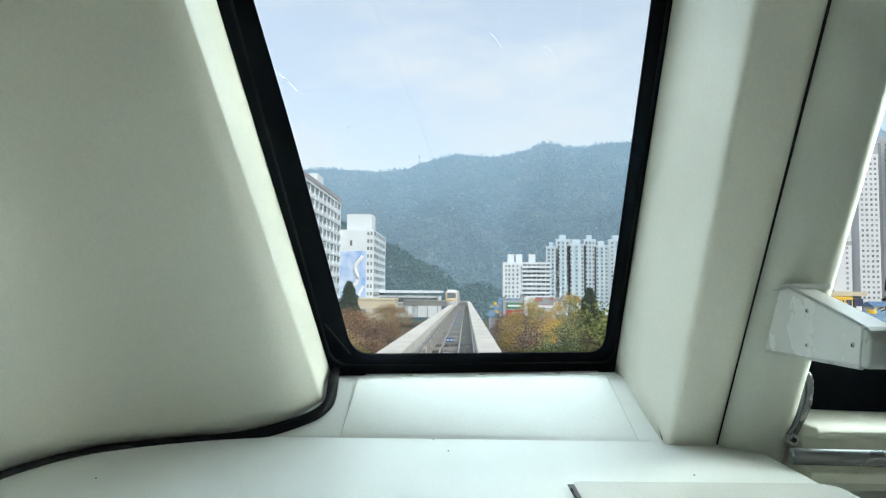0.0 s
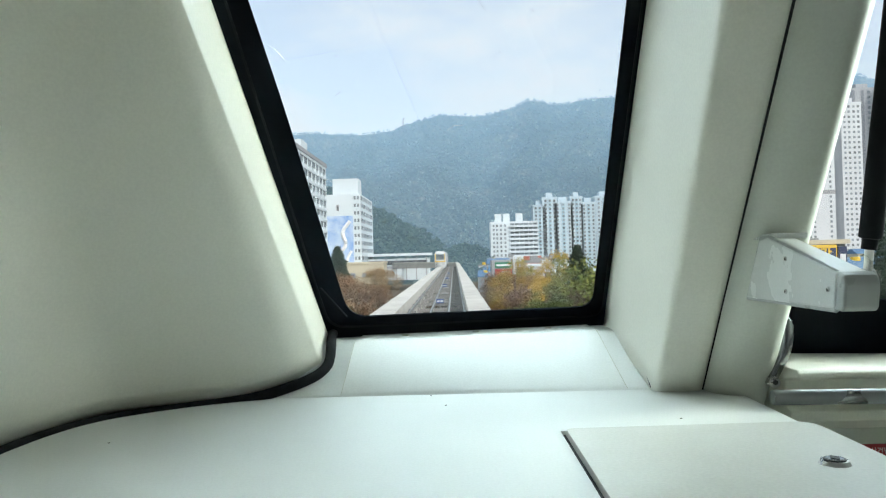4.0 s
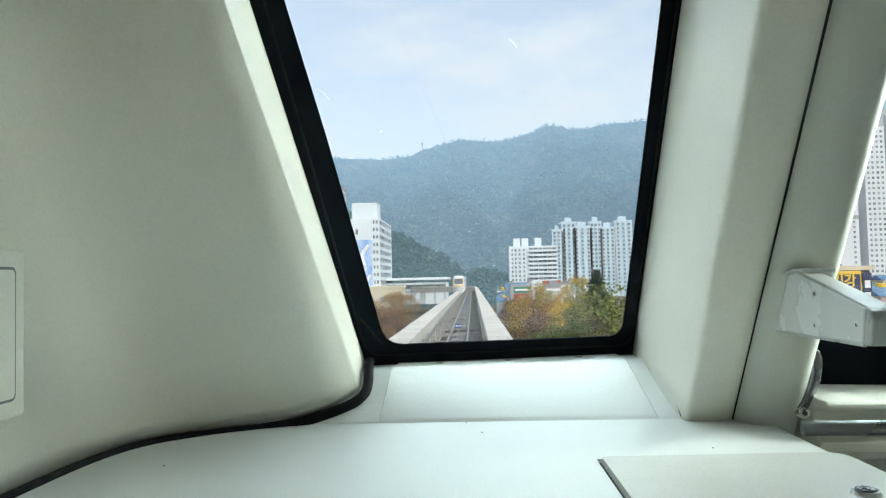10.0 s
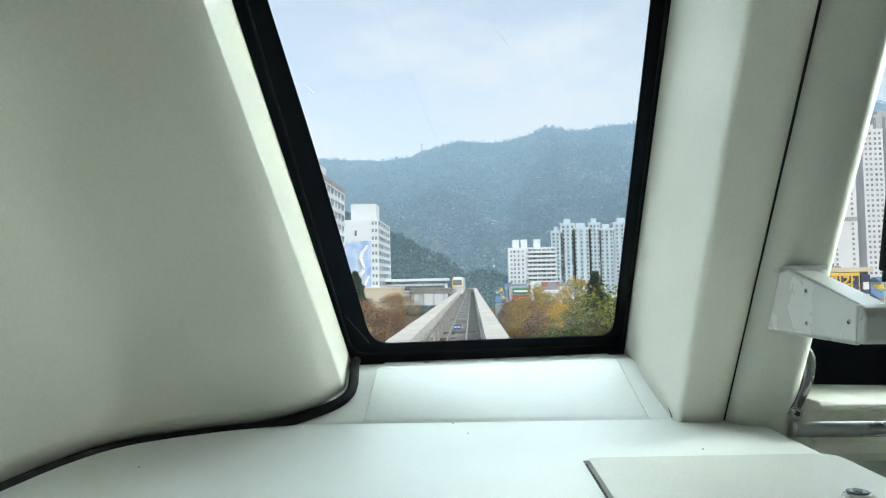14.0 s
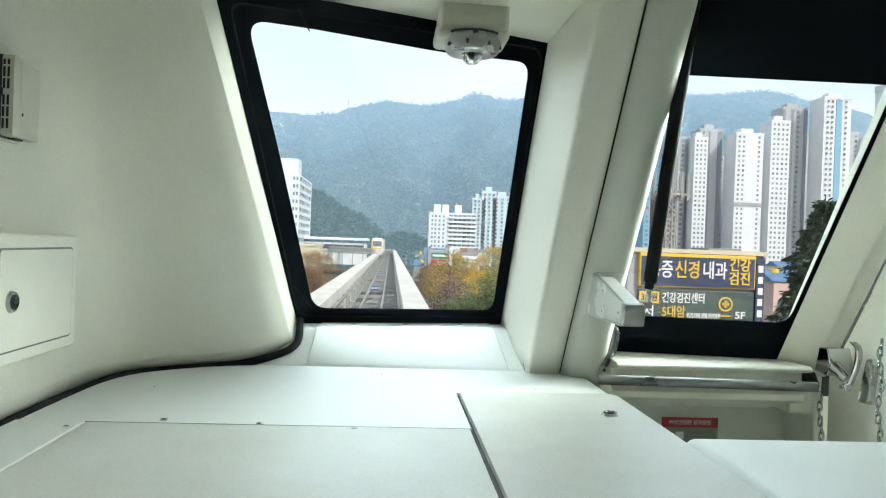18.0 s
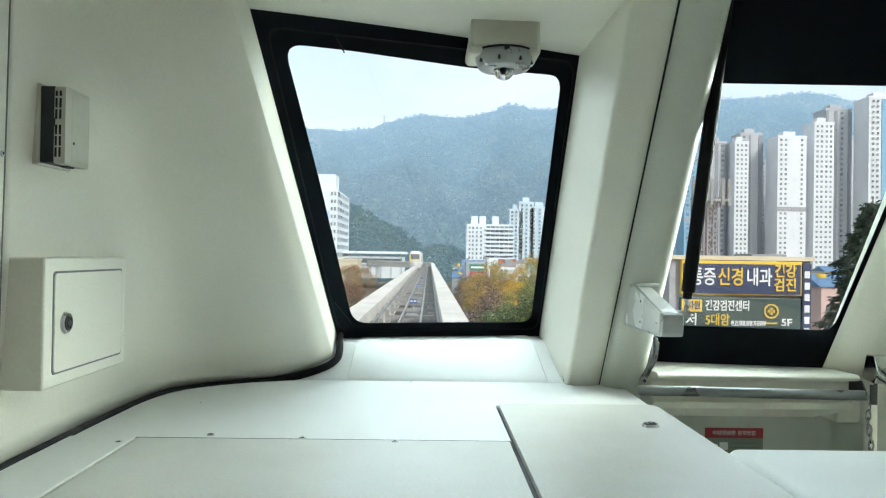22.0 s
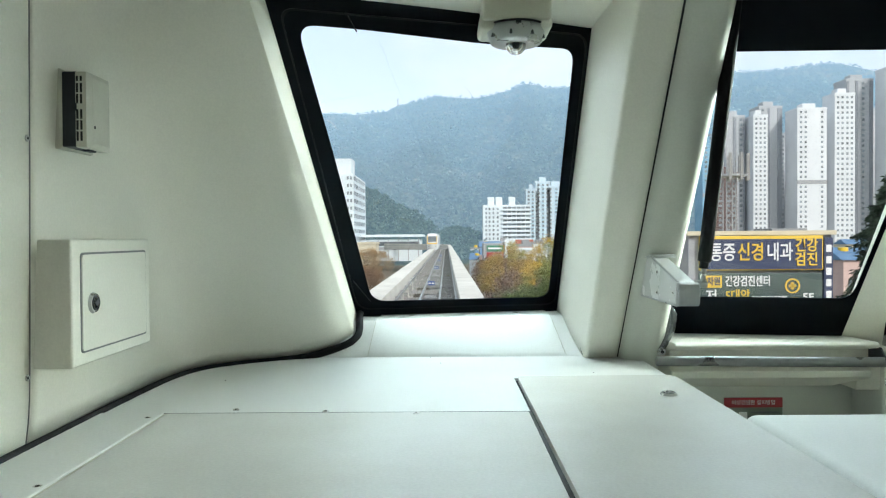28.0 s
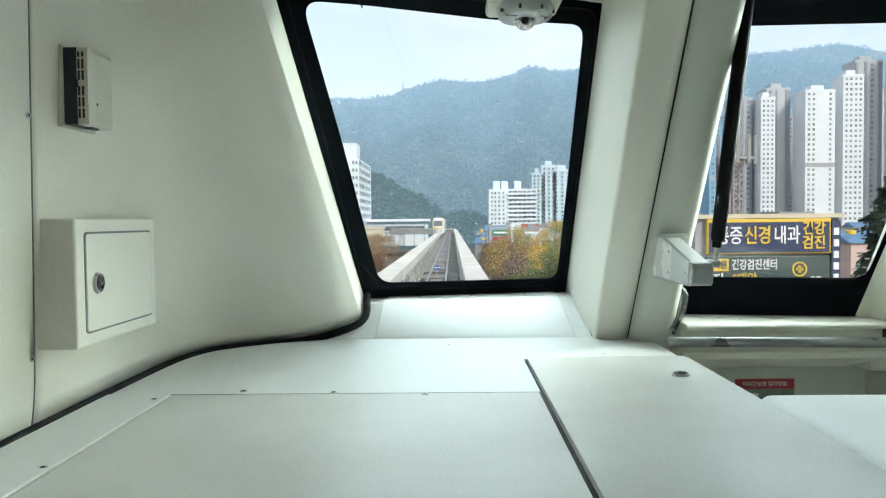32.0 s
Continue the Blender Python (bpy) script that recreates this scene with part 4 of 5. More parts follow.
for k in range(38):
    yy = 5 + 6 * k
    o = new("crossbar", cross_me)
    o.parent, o.location = walkway, (path_x(yy, -0.745), yy, 0)
    if k % 2 == 0:
        o = new("grating", grate_me)
        o.parent, o.location = walkway, (path_x(yy, -0.745), yy, 0)
for k in range(5):
    yy = 21 + 24 * k
    s = thing("kilometre_plate", (0, 0, 0), "blue track marker plate on a thin post between beams", "sign", "track marker plates")
    part("post", rod((-0.745, yy, -2.2), (-0.745, yy, -1.55), 0.03, 10), GALV, s)
    part("plate", box(-0.97, -0.52, yy - 0.035, yy - 0.01, -1.75, -1.48, 0.004), PLATEBLUE, s)
    part("mark", merge(box(-0.93, -0.78, yy - 0.042, yy - 0.034, -1.66, -1.57), box(-0.72, -0.56, yy - 0.042, yy - 0.034, -1.66, -1.57)), SIGNWHITE, s)

# ---- oncoming train, far off on the other beam ----
TRAINWHITE = surface("white_car_paint", (0.72, 0.74, 0.76), 0.25, vary=0.03, scale=1, coat=0.4)
train = thing("monorail_train", (-2.68, 150, -1.0), "white monorail train with yellow trim and dark windscreen", "train")


def hull(y0, y1, nose):
    rows = []
    for k in range(9):
        t = k / 8
        f = 1 - nose * (1 - t) ** 3
        yy = y0 + (y1 - y0) * (t ** 1.4 if nose else t)
        rows.append([Vector((math.copysign(abs(math.cos(a)) ** 0.45, math.cos(a)) * 1.45 * f, yy, 1.35 + math.copysign(abs(math.sin(a)) ** 0.45, math.sin(a)) * 1.85 * (0.92 + 0.08 * f))) for a in (2 * math.pi * j / 28 for j in range(28))])
    bm = loft(rows, True)
    bmesh.ops.contextual_create(bm, geom=[e for e in bm.edges if e.is_boundary])
    return bm


part("front_car", hull(0, 14, 0.30), TRAINWHITE, train, smooth=True)
part("rear_car", hull(14.4, 29, 0.0), TRAINWHITE, train, smooth=True)
part("windscreen", box(-0.95, 0.95, -0.06, 0.5, 1.35, 2.65, 0.25, 3), WINDARK, train, "dark glass windscreen")
part("yellow_trim", merge(box(-1.02, -0.90, -0.10, 0.4, 0.9, 2.7, 0.05), box(0.90, 1.02, -0.10, 0.4, 0.9, 2.7, 0.05), box(-1.0, 1.0, -0.10, 0.4, 0.95, 1.15, 0.05)), SIGNYELLOW, train)
for x in (-0.75, 0.75):
    part("headlight", box(x - 0.14, x + 0.14, -0.12, 0.2, 0.45, 0.62, 0.04), CHROME, train)

# ---- distance ----
SKYLINE = [(-1.4, 0.10), (-0.8, 0.12), (-0.45, 0.145), (-0.30, 0.165), (-0.195, 0.172), (-0.126, 0.168), (-0.084, 0.171), (-0.061, 0.181), (-0.015, 0.191), (0.042, 0.189), (0.08, 0.197), (0.107, 0.208), (0.149, 0.201), (0.19, 0.208), (0.26, 0.212), (0.34, 0.218), (0.42, 0.222), (0.52, 0.232), (0.62, 0.215), (0.8, 0.17), (1.4, 0.10)]


def skyline(t):
    for (a, ha), (b, hb) in zip(SKYLINE, SKYLINE[1:]):
        if a <= t <= b:
            f = (t - a) / (b - a)
            f = f * f * (3 - 2 * f)
            return ha + (hb - ha) * f
    return 0.1


def forest_backdrop(name, colours, haze_colour, power, crown):
    """Wooded slopes far off: tree crowns, stands of other kinds, haze added as emission."""
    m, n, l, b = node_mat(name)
    co, vor, n1, n2, ramp = n.new("ShaderNodeTexCoord"), n.new("ShaderNodeTexVoronoi"), n.new("ShaderNodeTexNoise"), n.new("ShaderNodeTexNoise"), n.new("ShaderNodeValToRGB")
    vor.inputs["Scale"].default_value = 1 / crown
    n1.inputs["Scale"].default_value, n1.inputs["Detail"].default_value, n1.inputs["Roughness"].default_value = 0.3 / crown, 7, 0.7
    n2.inputs["Scale"].default_value, n2.inputs["Detail"].default_value, n2.inputs["Roughness"].default_value = 0.05 / crown, 6, 0.65
    mp = n.new("ShaderNodeMapping")
    mp.inputs["Scale"].default_value = (1.0, 0.45, 1.0)
    l.new(co.outputs["Object"], mp.inputs["Vector"])
    for tex in (vor, n1, n2):
        l.new(mp.outputs["Vector"], tex.inputs["Vector"])

    def mad(src, k, off):
        q = n.new("ShaderNodeMath")
        q.operation = "MULTIPLY_ADD"
        l.new(src, q.inputs[0])
        q.inputs[1].default_value = k
        if isinstance(off, float):
            q.inputs[2].default_value = off
        else:
            l.new(off, q.inputs[2])
        return q.outputs[0]

    sep = n.new("ShaderNodeSeparateColor")
    l.new(vor.outputs["Color"], sep.inputs["Color"])
    h = mad(n2.outputs["Fac"], 0.9, mad(n1.outputs["Fac"], 0.75, mad(sep.outputs["Red"], 0.22, -0.45)))
    e = ramp.color_ramp.elements
    e[0].position, e[0].color = 0.22, (*colours[0], 1)
    e[1].position, e[1].color = 0.78, (*colours[2], 1)
    mid = e.new(0.5)
    mid.color = (*colours[1], 1)
    l.new(h, ramp.inputs["Fac"])
    # shade between the crowns is multiplied into the base colour
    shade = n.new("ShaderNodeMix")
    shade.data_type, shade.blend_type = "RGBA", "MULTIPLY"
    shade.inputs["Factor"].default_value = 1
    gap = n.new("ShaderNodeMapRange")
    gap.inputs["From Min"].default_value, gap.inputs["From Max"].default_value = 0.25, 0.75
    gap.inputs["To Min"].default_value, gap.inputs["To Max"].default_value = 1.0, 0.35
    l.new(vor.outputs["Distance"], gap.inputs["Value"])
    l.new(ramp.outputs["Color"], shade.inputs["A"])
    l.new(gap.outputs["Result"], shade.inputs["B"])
    l.new(shade.outputs["Result"], b.inputs["Base Color"])
    bump = n.new("ShaderNodeBump")
    bump.inputs["Strength"].default_value, bump.inputs["Distance"].default_value = 0.9, crown * 0.7
    bump.invert = True
    l.new(vor.outputs["Distance"], bump.inputs["Height"])
    l.new(bump.outputs["Normal"], b.inputs["Normal"])
    b.inputs["Roughness"].default_value = 1
    b.inputs["Specular IOR Level"].default_value = 0
    # bluish emission imitates the haze, rising with distance along y
    b.inputs["Emission Color"].default_value = (*haze_colour, 1)
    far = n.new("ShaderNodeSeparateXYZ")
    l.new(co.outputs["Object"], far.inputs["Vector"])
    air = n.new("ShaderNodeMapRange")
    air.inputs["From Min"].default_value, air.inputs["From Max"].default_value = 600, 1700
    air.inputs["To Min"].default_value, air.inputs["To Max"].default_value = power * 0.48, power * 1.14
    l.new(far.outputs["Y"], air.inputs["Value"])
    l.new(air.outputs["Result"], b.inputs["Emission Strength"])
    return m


FAR = forest_backdrop("far_hazed_slope", ((0.014, 0.034, 0.022), (0.060, 0.085, 0.050), (0.19, 0.15, 0.09)), (0.46, 0.70, 0.95), 0.60, 5.0)
NEAR = forest_backdrop("near_hazed_slope", ((0.008, 0.026, 0.010), (0.050, 0.070, 0.022), (0.24, 0.15, 0.035)), (0.48, 0.70, 0.88), 0.36, 3.6)


def slope(r0, r1, crest, rough, steps, fan, a0, a1, lift=1.0):
    rows = []
    for i in range(steps + 3):
        s = min(1, i / steps)
        over = max(0, i - steps)
        r = r0 + (r1 - r0) * s + over * 150
        row = []
        for j in range(fan + 1):
            t = a0 + (a1 - a0) * j / fan
            h = 13.2 + r1 * crest(t) * lift
            x, y = r * t, r
            nz = noise.fractal(Vector((x * 0.0045, y * 0.0045, 3)), 1.0, 2.0, 5)
            spur = 1 - 2.6 * abs(noise.noise(Vector((t * 10 + 0.5 * noise.noise(Vector((x * 0.004, y * 0.004, 9))), r * 0.0010, 7))))
            z = -13 + h * s ** 1.25 + rough * (nz + 1.3 * spur) * s * (1 - s) * 4 + 3.0 * noise.noise(Vector((x * 0.05, y * 0.05, 1))) * min(1, s * 6) - over * 60
            row.append((x, y, z))
        rows.append(row)
    return loft(rows)


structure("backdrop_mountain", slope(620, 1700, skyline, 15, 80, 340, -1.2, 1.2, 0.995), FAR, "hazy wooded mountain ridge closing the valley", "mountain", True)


def hill_crest(t):
    if t > -0.01:
        return 0.004
    return 0.004 + 0.105 * min(1, (-0.01 - t) / 0.20) ** 0.75


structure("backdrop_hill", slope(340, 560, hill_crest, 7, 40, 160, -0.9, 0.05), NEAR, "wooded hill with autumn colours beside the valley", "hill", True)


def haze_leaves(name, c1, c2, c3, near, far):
    """Leaves with bluish emission as haze, stronger the farther off they stand."""
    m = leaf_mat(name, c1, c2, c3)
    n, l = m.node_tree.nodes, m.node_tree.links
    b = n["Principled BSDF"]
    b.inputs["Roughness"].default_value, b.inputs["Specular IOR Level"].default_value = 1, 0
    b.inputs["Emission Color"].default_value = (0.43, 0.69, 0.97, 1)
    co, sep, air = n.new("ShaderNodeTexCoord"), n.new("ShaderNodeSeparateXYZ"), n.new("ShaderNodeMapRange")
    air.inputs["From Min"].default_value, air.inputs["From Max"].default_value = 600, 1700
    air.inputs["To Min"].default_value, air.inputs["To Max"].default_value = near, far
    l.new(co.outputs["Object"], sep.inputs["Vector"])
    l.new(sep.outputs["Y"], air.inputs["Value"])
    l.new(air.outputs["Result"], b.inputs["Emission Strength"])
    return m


def far_wood(name, source, count, seed, keep, size, mat, lab, tufts=34):
    """Tree crowns of leaf tufts standing all over a slope."""
    r = random.Random(seed)
    spots = [v.co for v in bpy.data.objects[source].data.vertices if keep(v.co)]
    verts, faces = [], []
    for _ in range(count):
        c = r.choice(spots) + Vector((r.uniform(-4, 4), r.uniform(-4, 4), 0))
        w, h = size * r.uniform(0.7, 1.25), size * r.uniform(0.8, 1.5)
        for _ in range(tufts):
            d = Vector((r.gauss(0, 1), r.gauss(0, 1), abs(r.gauss(0, 1)))).normalized()
            p = c + Vector((d.x * w, d.y * w, d.z * h + 0.3))
            u = Vector((r.gauss(0, 1), r.gauss(0, 1), r.gauss(0, 0.6))).normalized() * size * 0.34
            q = u.cross(d).normalized() * size * 0.26
            k = len(verts)
            verts += [p - u, p + q, p + u, p - q]
            faces.append((k, k + 1, k + 2, k + 3))
    me = bpy.data.meshes.new(name)
    me.from_pydata([tuple(v) for v in verts], [], faces)
    me.materials.append(mat)
    return tagged(new(name, me), lab, "woodland", "", "stuff")


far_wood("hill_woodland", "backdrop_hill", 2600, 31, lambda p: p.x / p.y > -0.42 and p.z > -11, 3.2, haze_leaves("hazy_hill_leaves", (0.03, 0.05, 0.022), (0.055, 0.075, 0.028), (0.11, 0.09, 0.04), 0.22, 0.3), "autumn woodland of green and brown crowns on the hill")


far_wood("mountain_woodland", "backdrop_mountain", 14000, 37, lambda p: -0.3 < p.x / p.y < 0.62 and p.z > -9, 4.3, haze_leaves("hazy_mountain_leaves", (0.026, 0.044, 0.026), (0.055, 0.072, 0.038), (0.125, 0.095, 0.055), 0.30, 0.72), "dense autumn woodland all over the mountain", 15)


def pylon(x, y, z, h):
    p = thing("power_pylon", (x, y, z), "thin grey lattice power pylon on the wooded slope", "pylon", "power pylons")
    w = h * 0.11
    for sx in (-1, 1):
        for sy in (-1, 1):
            part("leg", rod((sx * w, sy * w, -6), (sx * w * 0.15, sy * w * 0.15, h), h * 0.012, 6), GALV, p)
    for f in (0.3, 0.5, 0.68, 0.82):
        q = w * (1 - 0.85 * f)
        part("brace", merge(rod((-q, -q, h * f), (q, -q, h * (f + 0.12)), h * 0.008, 5), rod((q, -q, h * f), (-q, -q, h * (f + 0.12)), h * 0.008, 5)), GALV, p)
    for f in (0.72, 0.86):
        part("crossarm", rod((-w * 1.6, 0, h * f), (w * 1.6, 0, h * f), h * 0.012, 6), GALV, p)


pylon(0.118 * 1420, 1420, 184, 44)
pylon(-0.064 * 1690, 1690, 303, 18)


# ---- buildings ----
# panes paled by putting the distance haze into their base colour
WINHAZED = surface("hazed_window_panes", (0.23, 0.27, 0.30), 0.3, vary=0.1, scale=0.3, random_vary=0.45)
unit_win = mesh_of(box(-0.5, 0.5, -0.5, 0.5, -0.5, 0.5), "window", WINHAZED)
unit_frame = mesh_of(merge(box(-0.5, 0.5, -0.5, 0.5, 0.44, 0.5), box(-0.5, 0.5, -0.5, 0.5, -0.5, -0.44), box(-0.5, -0.44, -0.5, 0.5, -0.44, 0.44), box(0.44, 0.5, -0.5, 0.5, -0.44, 0.44), box(-0.03, 0.03, -0.5, 0.5, -0.44, 0.44)), "window_frame", SIGNWHITE)


def window(parent, c, size, frame_too=False):
    w = new("window", unit_win)
    w.parent, w.location, w.scale = parent, c, size
    if frame_too:
        f = new("window_frame", unit_frame)
        f.parent = w
        f.scale = (1.06, 1.15, 1.05) if size[0] > size[1] else (1.15, 1.06, 1.05)
    return w


G = "tall apartment towers"


def tower(x, y, w, d, top, skin, cols, floors, lab, group="", stripe=None, cap=True, turn=0, win=(1.5, 1.5), crown_mat=None):
    """A slab tower: body, roof house, a grid of windows on the face towards the track."""
    e = thing("apartment_tower", (x, y, -12), lab, "building", group)
    e.rotation_euler = (0, 0, radians(turn))
    h = top + 12
    part("wall", box(-w / 2, w / 2, 0, d, 0, h), skin, e)
    part("parapet", merge(box(-w / 2 - 0.2, w / 2 + 0.2, -0.2, 0.25, h - 0.3, h + 1.0), box(-w / 2 - 0.2, -w / 2 + 0.25, 0.25, d, h - 0.3, h + 1.0), box(w / 2 - 0.25, w / 2 + 0.2, 0.25, d, h - 0.3, h + 1.0)), crown_mat or skin, e)
    if cap:
        part("roof_house", box(-w * 0.22, w * 0.22, d * 0.25, d * 0.7, h, h + 4.0), skin, e)
    if stripe:
        for (a, b, mat) in stripe:
            part("wall_stripe", box(a * w, b * w, -0.35, 0.02, 0, h - 0.5), mat, e)
    fh = h / floors
    for f in range(1, floors):
        for cx in cols:
            if crown_mat is None or f != floors // 2:
                window(e, (cx * w, -0.42 if stripe else -0.05, f * fh + fh * 0.45), (win[0], 0.24, win[1]))
    if crown_mat is not None:
        part("band", box(-w / 2 - 0.1, w / 2 + 0.1, -0.3, 0.02, (floors // 2) * fh, (floors // 2 + 0.8) * fh), GREYB, e)
    return e


D = 420.0
TOWERGREY = surface("pale_grey_tower_render", (0.45, 0.47, 0.50), 0.85, vary=0.05, scale=0.08, grain=0.06, grain_scale=1.5)
TOWERDARK = surface("slate_grey_tower_render", (0.26, 0.28, 0.31), 0.85, vary=0.05, scale=0.08)
TOWERBLUE = surface("sky_blue_tower_render", (0.22, 0.42, 0.58), 0.85, vary=0.05, scale=0.08)
TOWERWHITE = surface("off_white_tower_render", (0.70, 0.73, 0.76), 0.85, vary=0.05, scale=0.08, grain=0.06, grain_scale=1.5)
tower(0.345 * D, D - 40, 11, 10, 33, BROWNB, (-0.3, 0.1, 0.35), 18, "dark brown tower with white balconies", G, win=(1.6, 1.2))
tower(0.372 * D, D + 14, 10, 14, 60, TOWERBLUE, (-0.3, 0.0, 0.3), 26, "pale blue apartment tower with a dark crown", G, crown_mat=TOWERDARK)
tower(0.400 * D, D + 8, 11.0, 14, 70, TOWERGREY, (0.30,), 28, "grey apartment tower flank with a stair strip", G, [(-0.1, 0.06, TOWERDARK), (0.42, 0.5, TOWERDARK)])
tower(0.427 * D, D, 8.0, 14, 69, TOWERWHITE, (-0.3, 0.0, 0.3), 30, "slim white apartment tower with columns of small windows", G, win=(1.1, 1.3))
tower(0.453 * D, D + 12, 13.5, 14, 76, TOWERGREY, (-0.36,), 30, "broad grey apartment tower flank with a recessed strip", G, [(0.30, 0.5, TOWERDARK), (-0.12, -0.04, TOWERDARK)])
tower(0.492 * D, D - 4, 16.5, 15, 72, TOWERWHITE, (-0.38, -0.22, 0.34), 30, "broad white tower with a grey band at half height", G, crown_mat=TOWERWHITE, win=(1.2, 1.3))
tower(0.519 * D, D + 14, 5.5, 12, 70, TOWERBLUE, (-0.2, 0.2), 28, "narrow pale blue apartment tower between white ones", G, win=(1.0, 1.2))
tower(0.541 * D, D, 11.5, 14, 81, TOWERWHITE, (-0.34, -0.12, 0.12, 0.34), 32, "white apartment tower with dark window columns", G, win=(1.2, 1.3))
tower(0.574 * D, D + 10, 15.5, 14, 91, TOWERGREY, (0.12,), 34, "tall grey tower flank with vertical ribs", G, [(-0.5, -0.40, TOWERDARK), (-0.16, -0.06, TOWERDARK), (0.36, 0.5, TOWERDARK)])
tower(0.614 * D, D - 6, 16.5, 15, 95, TOWERWHITE, (-0.36, -0.2, 0.3), 35, "tallest white tower with a blue window strip", G, [(-0.06, 0.16, TOWERBLUE)], win=(1.2, 1.3))
tower(0.655 * D, D + 10, 14, 14, 78, TOWERGREY, (0.35,), 30, "plain grey tower flank beside the white ones", G)
tower(0.690 * D, D + 4, 14, 14, 74, TOWERWHITE, (-0.3, 0.0, 0.3), 29, "white apartment tower at the edge of the cluster", G)
tower(0.338 * D, D + 60, 14, 12, 44, TOWERWHITE, (-0.3, 0.0, 0.3), 20, "white apartment tower behind the cluster", G)

for k, (az, hh, skin) in enumerate(((0.388, 60, GREYB), (0.421, 70, WHITEB), (0.452, 63, GREYB), (0.486, 72, GREYB), (0.512, 74, GREYB), (0.541, 82, WHITEB), (0.572, 78, GREYB), (0.607, 80, GREYB), (0.645, 70, WHITEB))):
    tower(az * (D + 70), D + 70, 11, 12, hh * 1.08, TOWERGREY if skin == GREYB else TOWERWHITE, (-0.25, 0.2), 28, "grey-white apartment tower in the second row", G)

# towers and slab block ahead
for tx, tw, tp in ((0.118, 9, 33), (0.132, 10, 38), (0.150, 13, 35), (0.168, 8, 38), (0.184, 10, 34), (0.205, 12, 38)):
    tower(tx * 500, 500, tw, 12, tp, PALEBLUEB, (-0.3, 0.0, 0.3), 18, "pale blue-white apartment tower at the foot of the mountain", "towers at the mountain foot", [(-0.08, 0.08, BLUEB)], win=(1.3, 1.4))
slabc = thing("apartment_slab", (0.083 * 450, 450, -12), "white slab block with long balcony bands and roof houses", "building")
part("wall", box(-14.5, 14.5, 0, 14, 0, 33), WHITEB, slabc)
for k, x in enumerate((-9.5, -4.5, 3.5)):
    part("roof_house", box(x - 2, x + 2, 3, 9, 33, 38), WHITEB, slabc)
for f in range(11):
    part("balcony", box(-3.0, 14.6, -1.2, 0.0, 2.6 * f + 3.4, 2.6 * f + 4.6), WHITEB, slabc)
    for x in (-12.6, -10.6, -8.2, -5.6):
        window(slabc, (x, -0.05, 2.6 * f + 4.6), (1.1, 0.24, 1.4))
    for x in (-1.2, 1.6, 4.4, 7.2, 10.0, 12.8):
        window(slabc, (x, -0.05, 2.6 * f + 5.3), (2.4, 0.24, 1.2))

# long slab beside the track, its face towards the beams
slab = thing("apartment_slab", (-35, 0, -12), "long white slab block with a grid of framed balcony windows", "building")
part("wall", box(-12, 0, 112, 203, 0, 38.5), WHITEB, slab)
part("roof_edge", box(-12.4, 0.5, 111.6, 203.4, 38.5, 39.5), GREYB, slab)
part("roof_house", box(-9, -3, 186, 194, 39.5, 44), WHITEB, slab)
for f in range(13):
    for k in range(18):
        yy = 115 + 5.0 * k
        window(slab, (0.02, yy + 1.0, 2.9 * f + 2.4), (0.24, 2.6, 1.5))
        if k % 3 == 0:
            window(slab, (0.02, yy + 3.3, 2.9 * f + 2.4), (0.24, 0.9, 1.3))
for f in range(14):
    part("floor_band", box(-0.1, 0.35, 112, 203, 2.9 * f + 0.1, 2.9 * f + 0.75), WHITEB, slab)
for k in range(19):
    part("fin", box(-0.1, 0.30, 112.4 + 5.0 * k, 112.9 + 5.0 * k, 0, 38.5), WHITEB, slab)

# block with the painted gable
mural = thing("apartment_block", (-40.5, 272, -12), "white apartment block with a blue painted mural on its gable", "building")
part("wall", box(-7.5, 6.5, 0, 40, 0, 37), WHITEB, mural)
part("roof_house", box(-4, 5.5, 2, 12, 37, 43), WHITEB, mural)
part("mural_field", box(-6.6, 3.6, -0.12, 0.02, 3, 29), MURALBLUE, mural, "blue and white painted field")
part("mural_wave", tube(soften([(-5, -0.2, 5), (-1, -0.2, 9), (-3.5, -0.2, 14), (1.5, -0.2, 18), (-1, -0.2, 23), (2.5, -0.2, 27)], 3), 0.75, 6), SIGNWHITE, mural)
part("mural_wave", tube(soften([(-1, -0.2, 4), (2.4, -0.2, 8), (0.5, -0.2, 12), (2.8, -0.2, 16)], 3), 0.55, 6), SIGNWHITE, mural)
part("emblem", box(-2.4, -1.6, -0.15, 0.02, 31, 33), DARKB, mural)
for f in range(13):
    for k in range(5):
        window(mural, (6.55, 3 + 7.5 * k, 2.8 * f + 2.0), (0.24, 4.5, 1.5))
    for x in (4.4, 5.6):
        window(mural, (x, -0.05, 2.8 * f + 2.0), (0.7, 0.24, 1.2))
wing = thing("apartment_block", (-52.5, 274, -12), "white balcony block beside the painted gable", "building")
part("wall", box(-8, 4.2, 0, 16, 0, 35), WHITEB, wing)
for f in range(12):
    part("balcony", box(-8, 4.2, -1.0, 0, 2.8 * f + 1.2, 2.8 * f + 2.2), WHITEB, wing)
    for x in (-5.5, -1.5, 2.4):
        window(wing, (x, -0.05, 2.8 * f + 2.9), (2.6, 0.24, 1.2))

tower(0.80 * 130, 130, 11, 14, 36, WHITEB, (-0.28, 0.12, 0.36), 15, "tall white apartment block with wide dark windows", "", win=(2.6, 1.3))

# station where the track bends
station = thing("monorail_station", (-22, 292, 0), "low white elevated station hall beside the track", "station")
part("wall", box(-14, 12, 0, 20, -8, 0.6), WHITEB, station)
part("roof", box(-16, 13, -1.5, 22, 1.6, 2.6, 0.1), WHITEB, station)
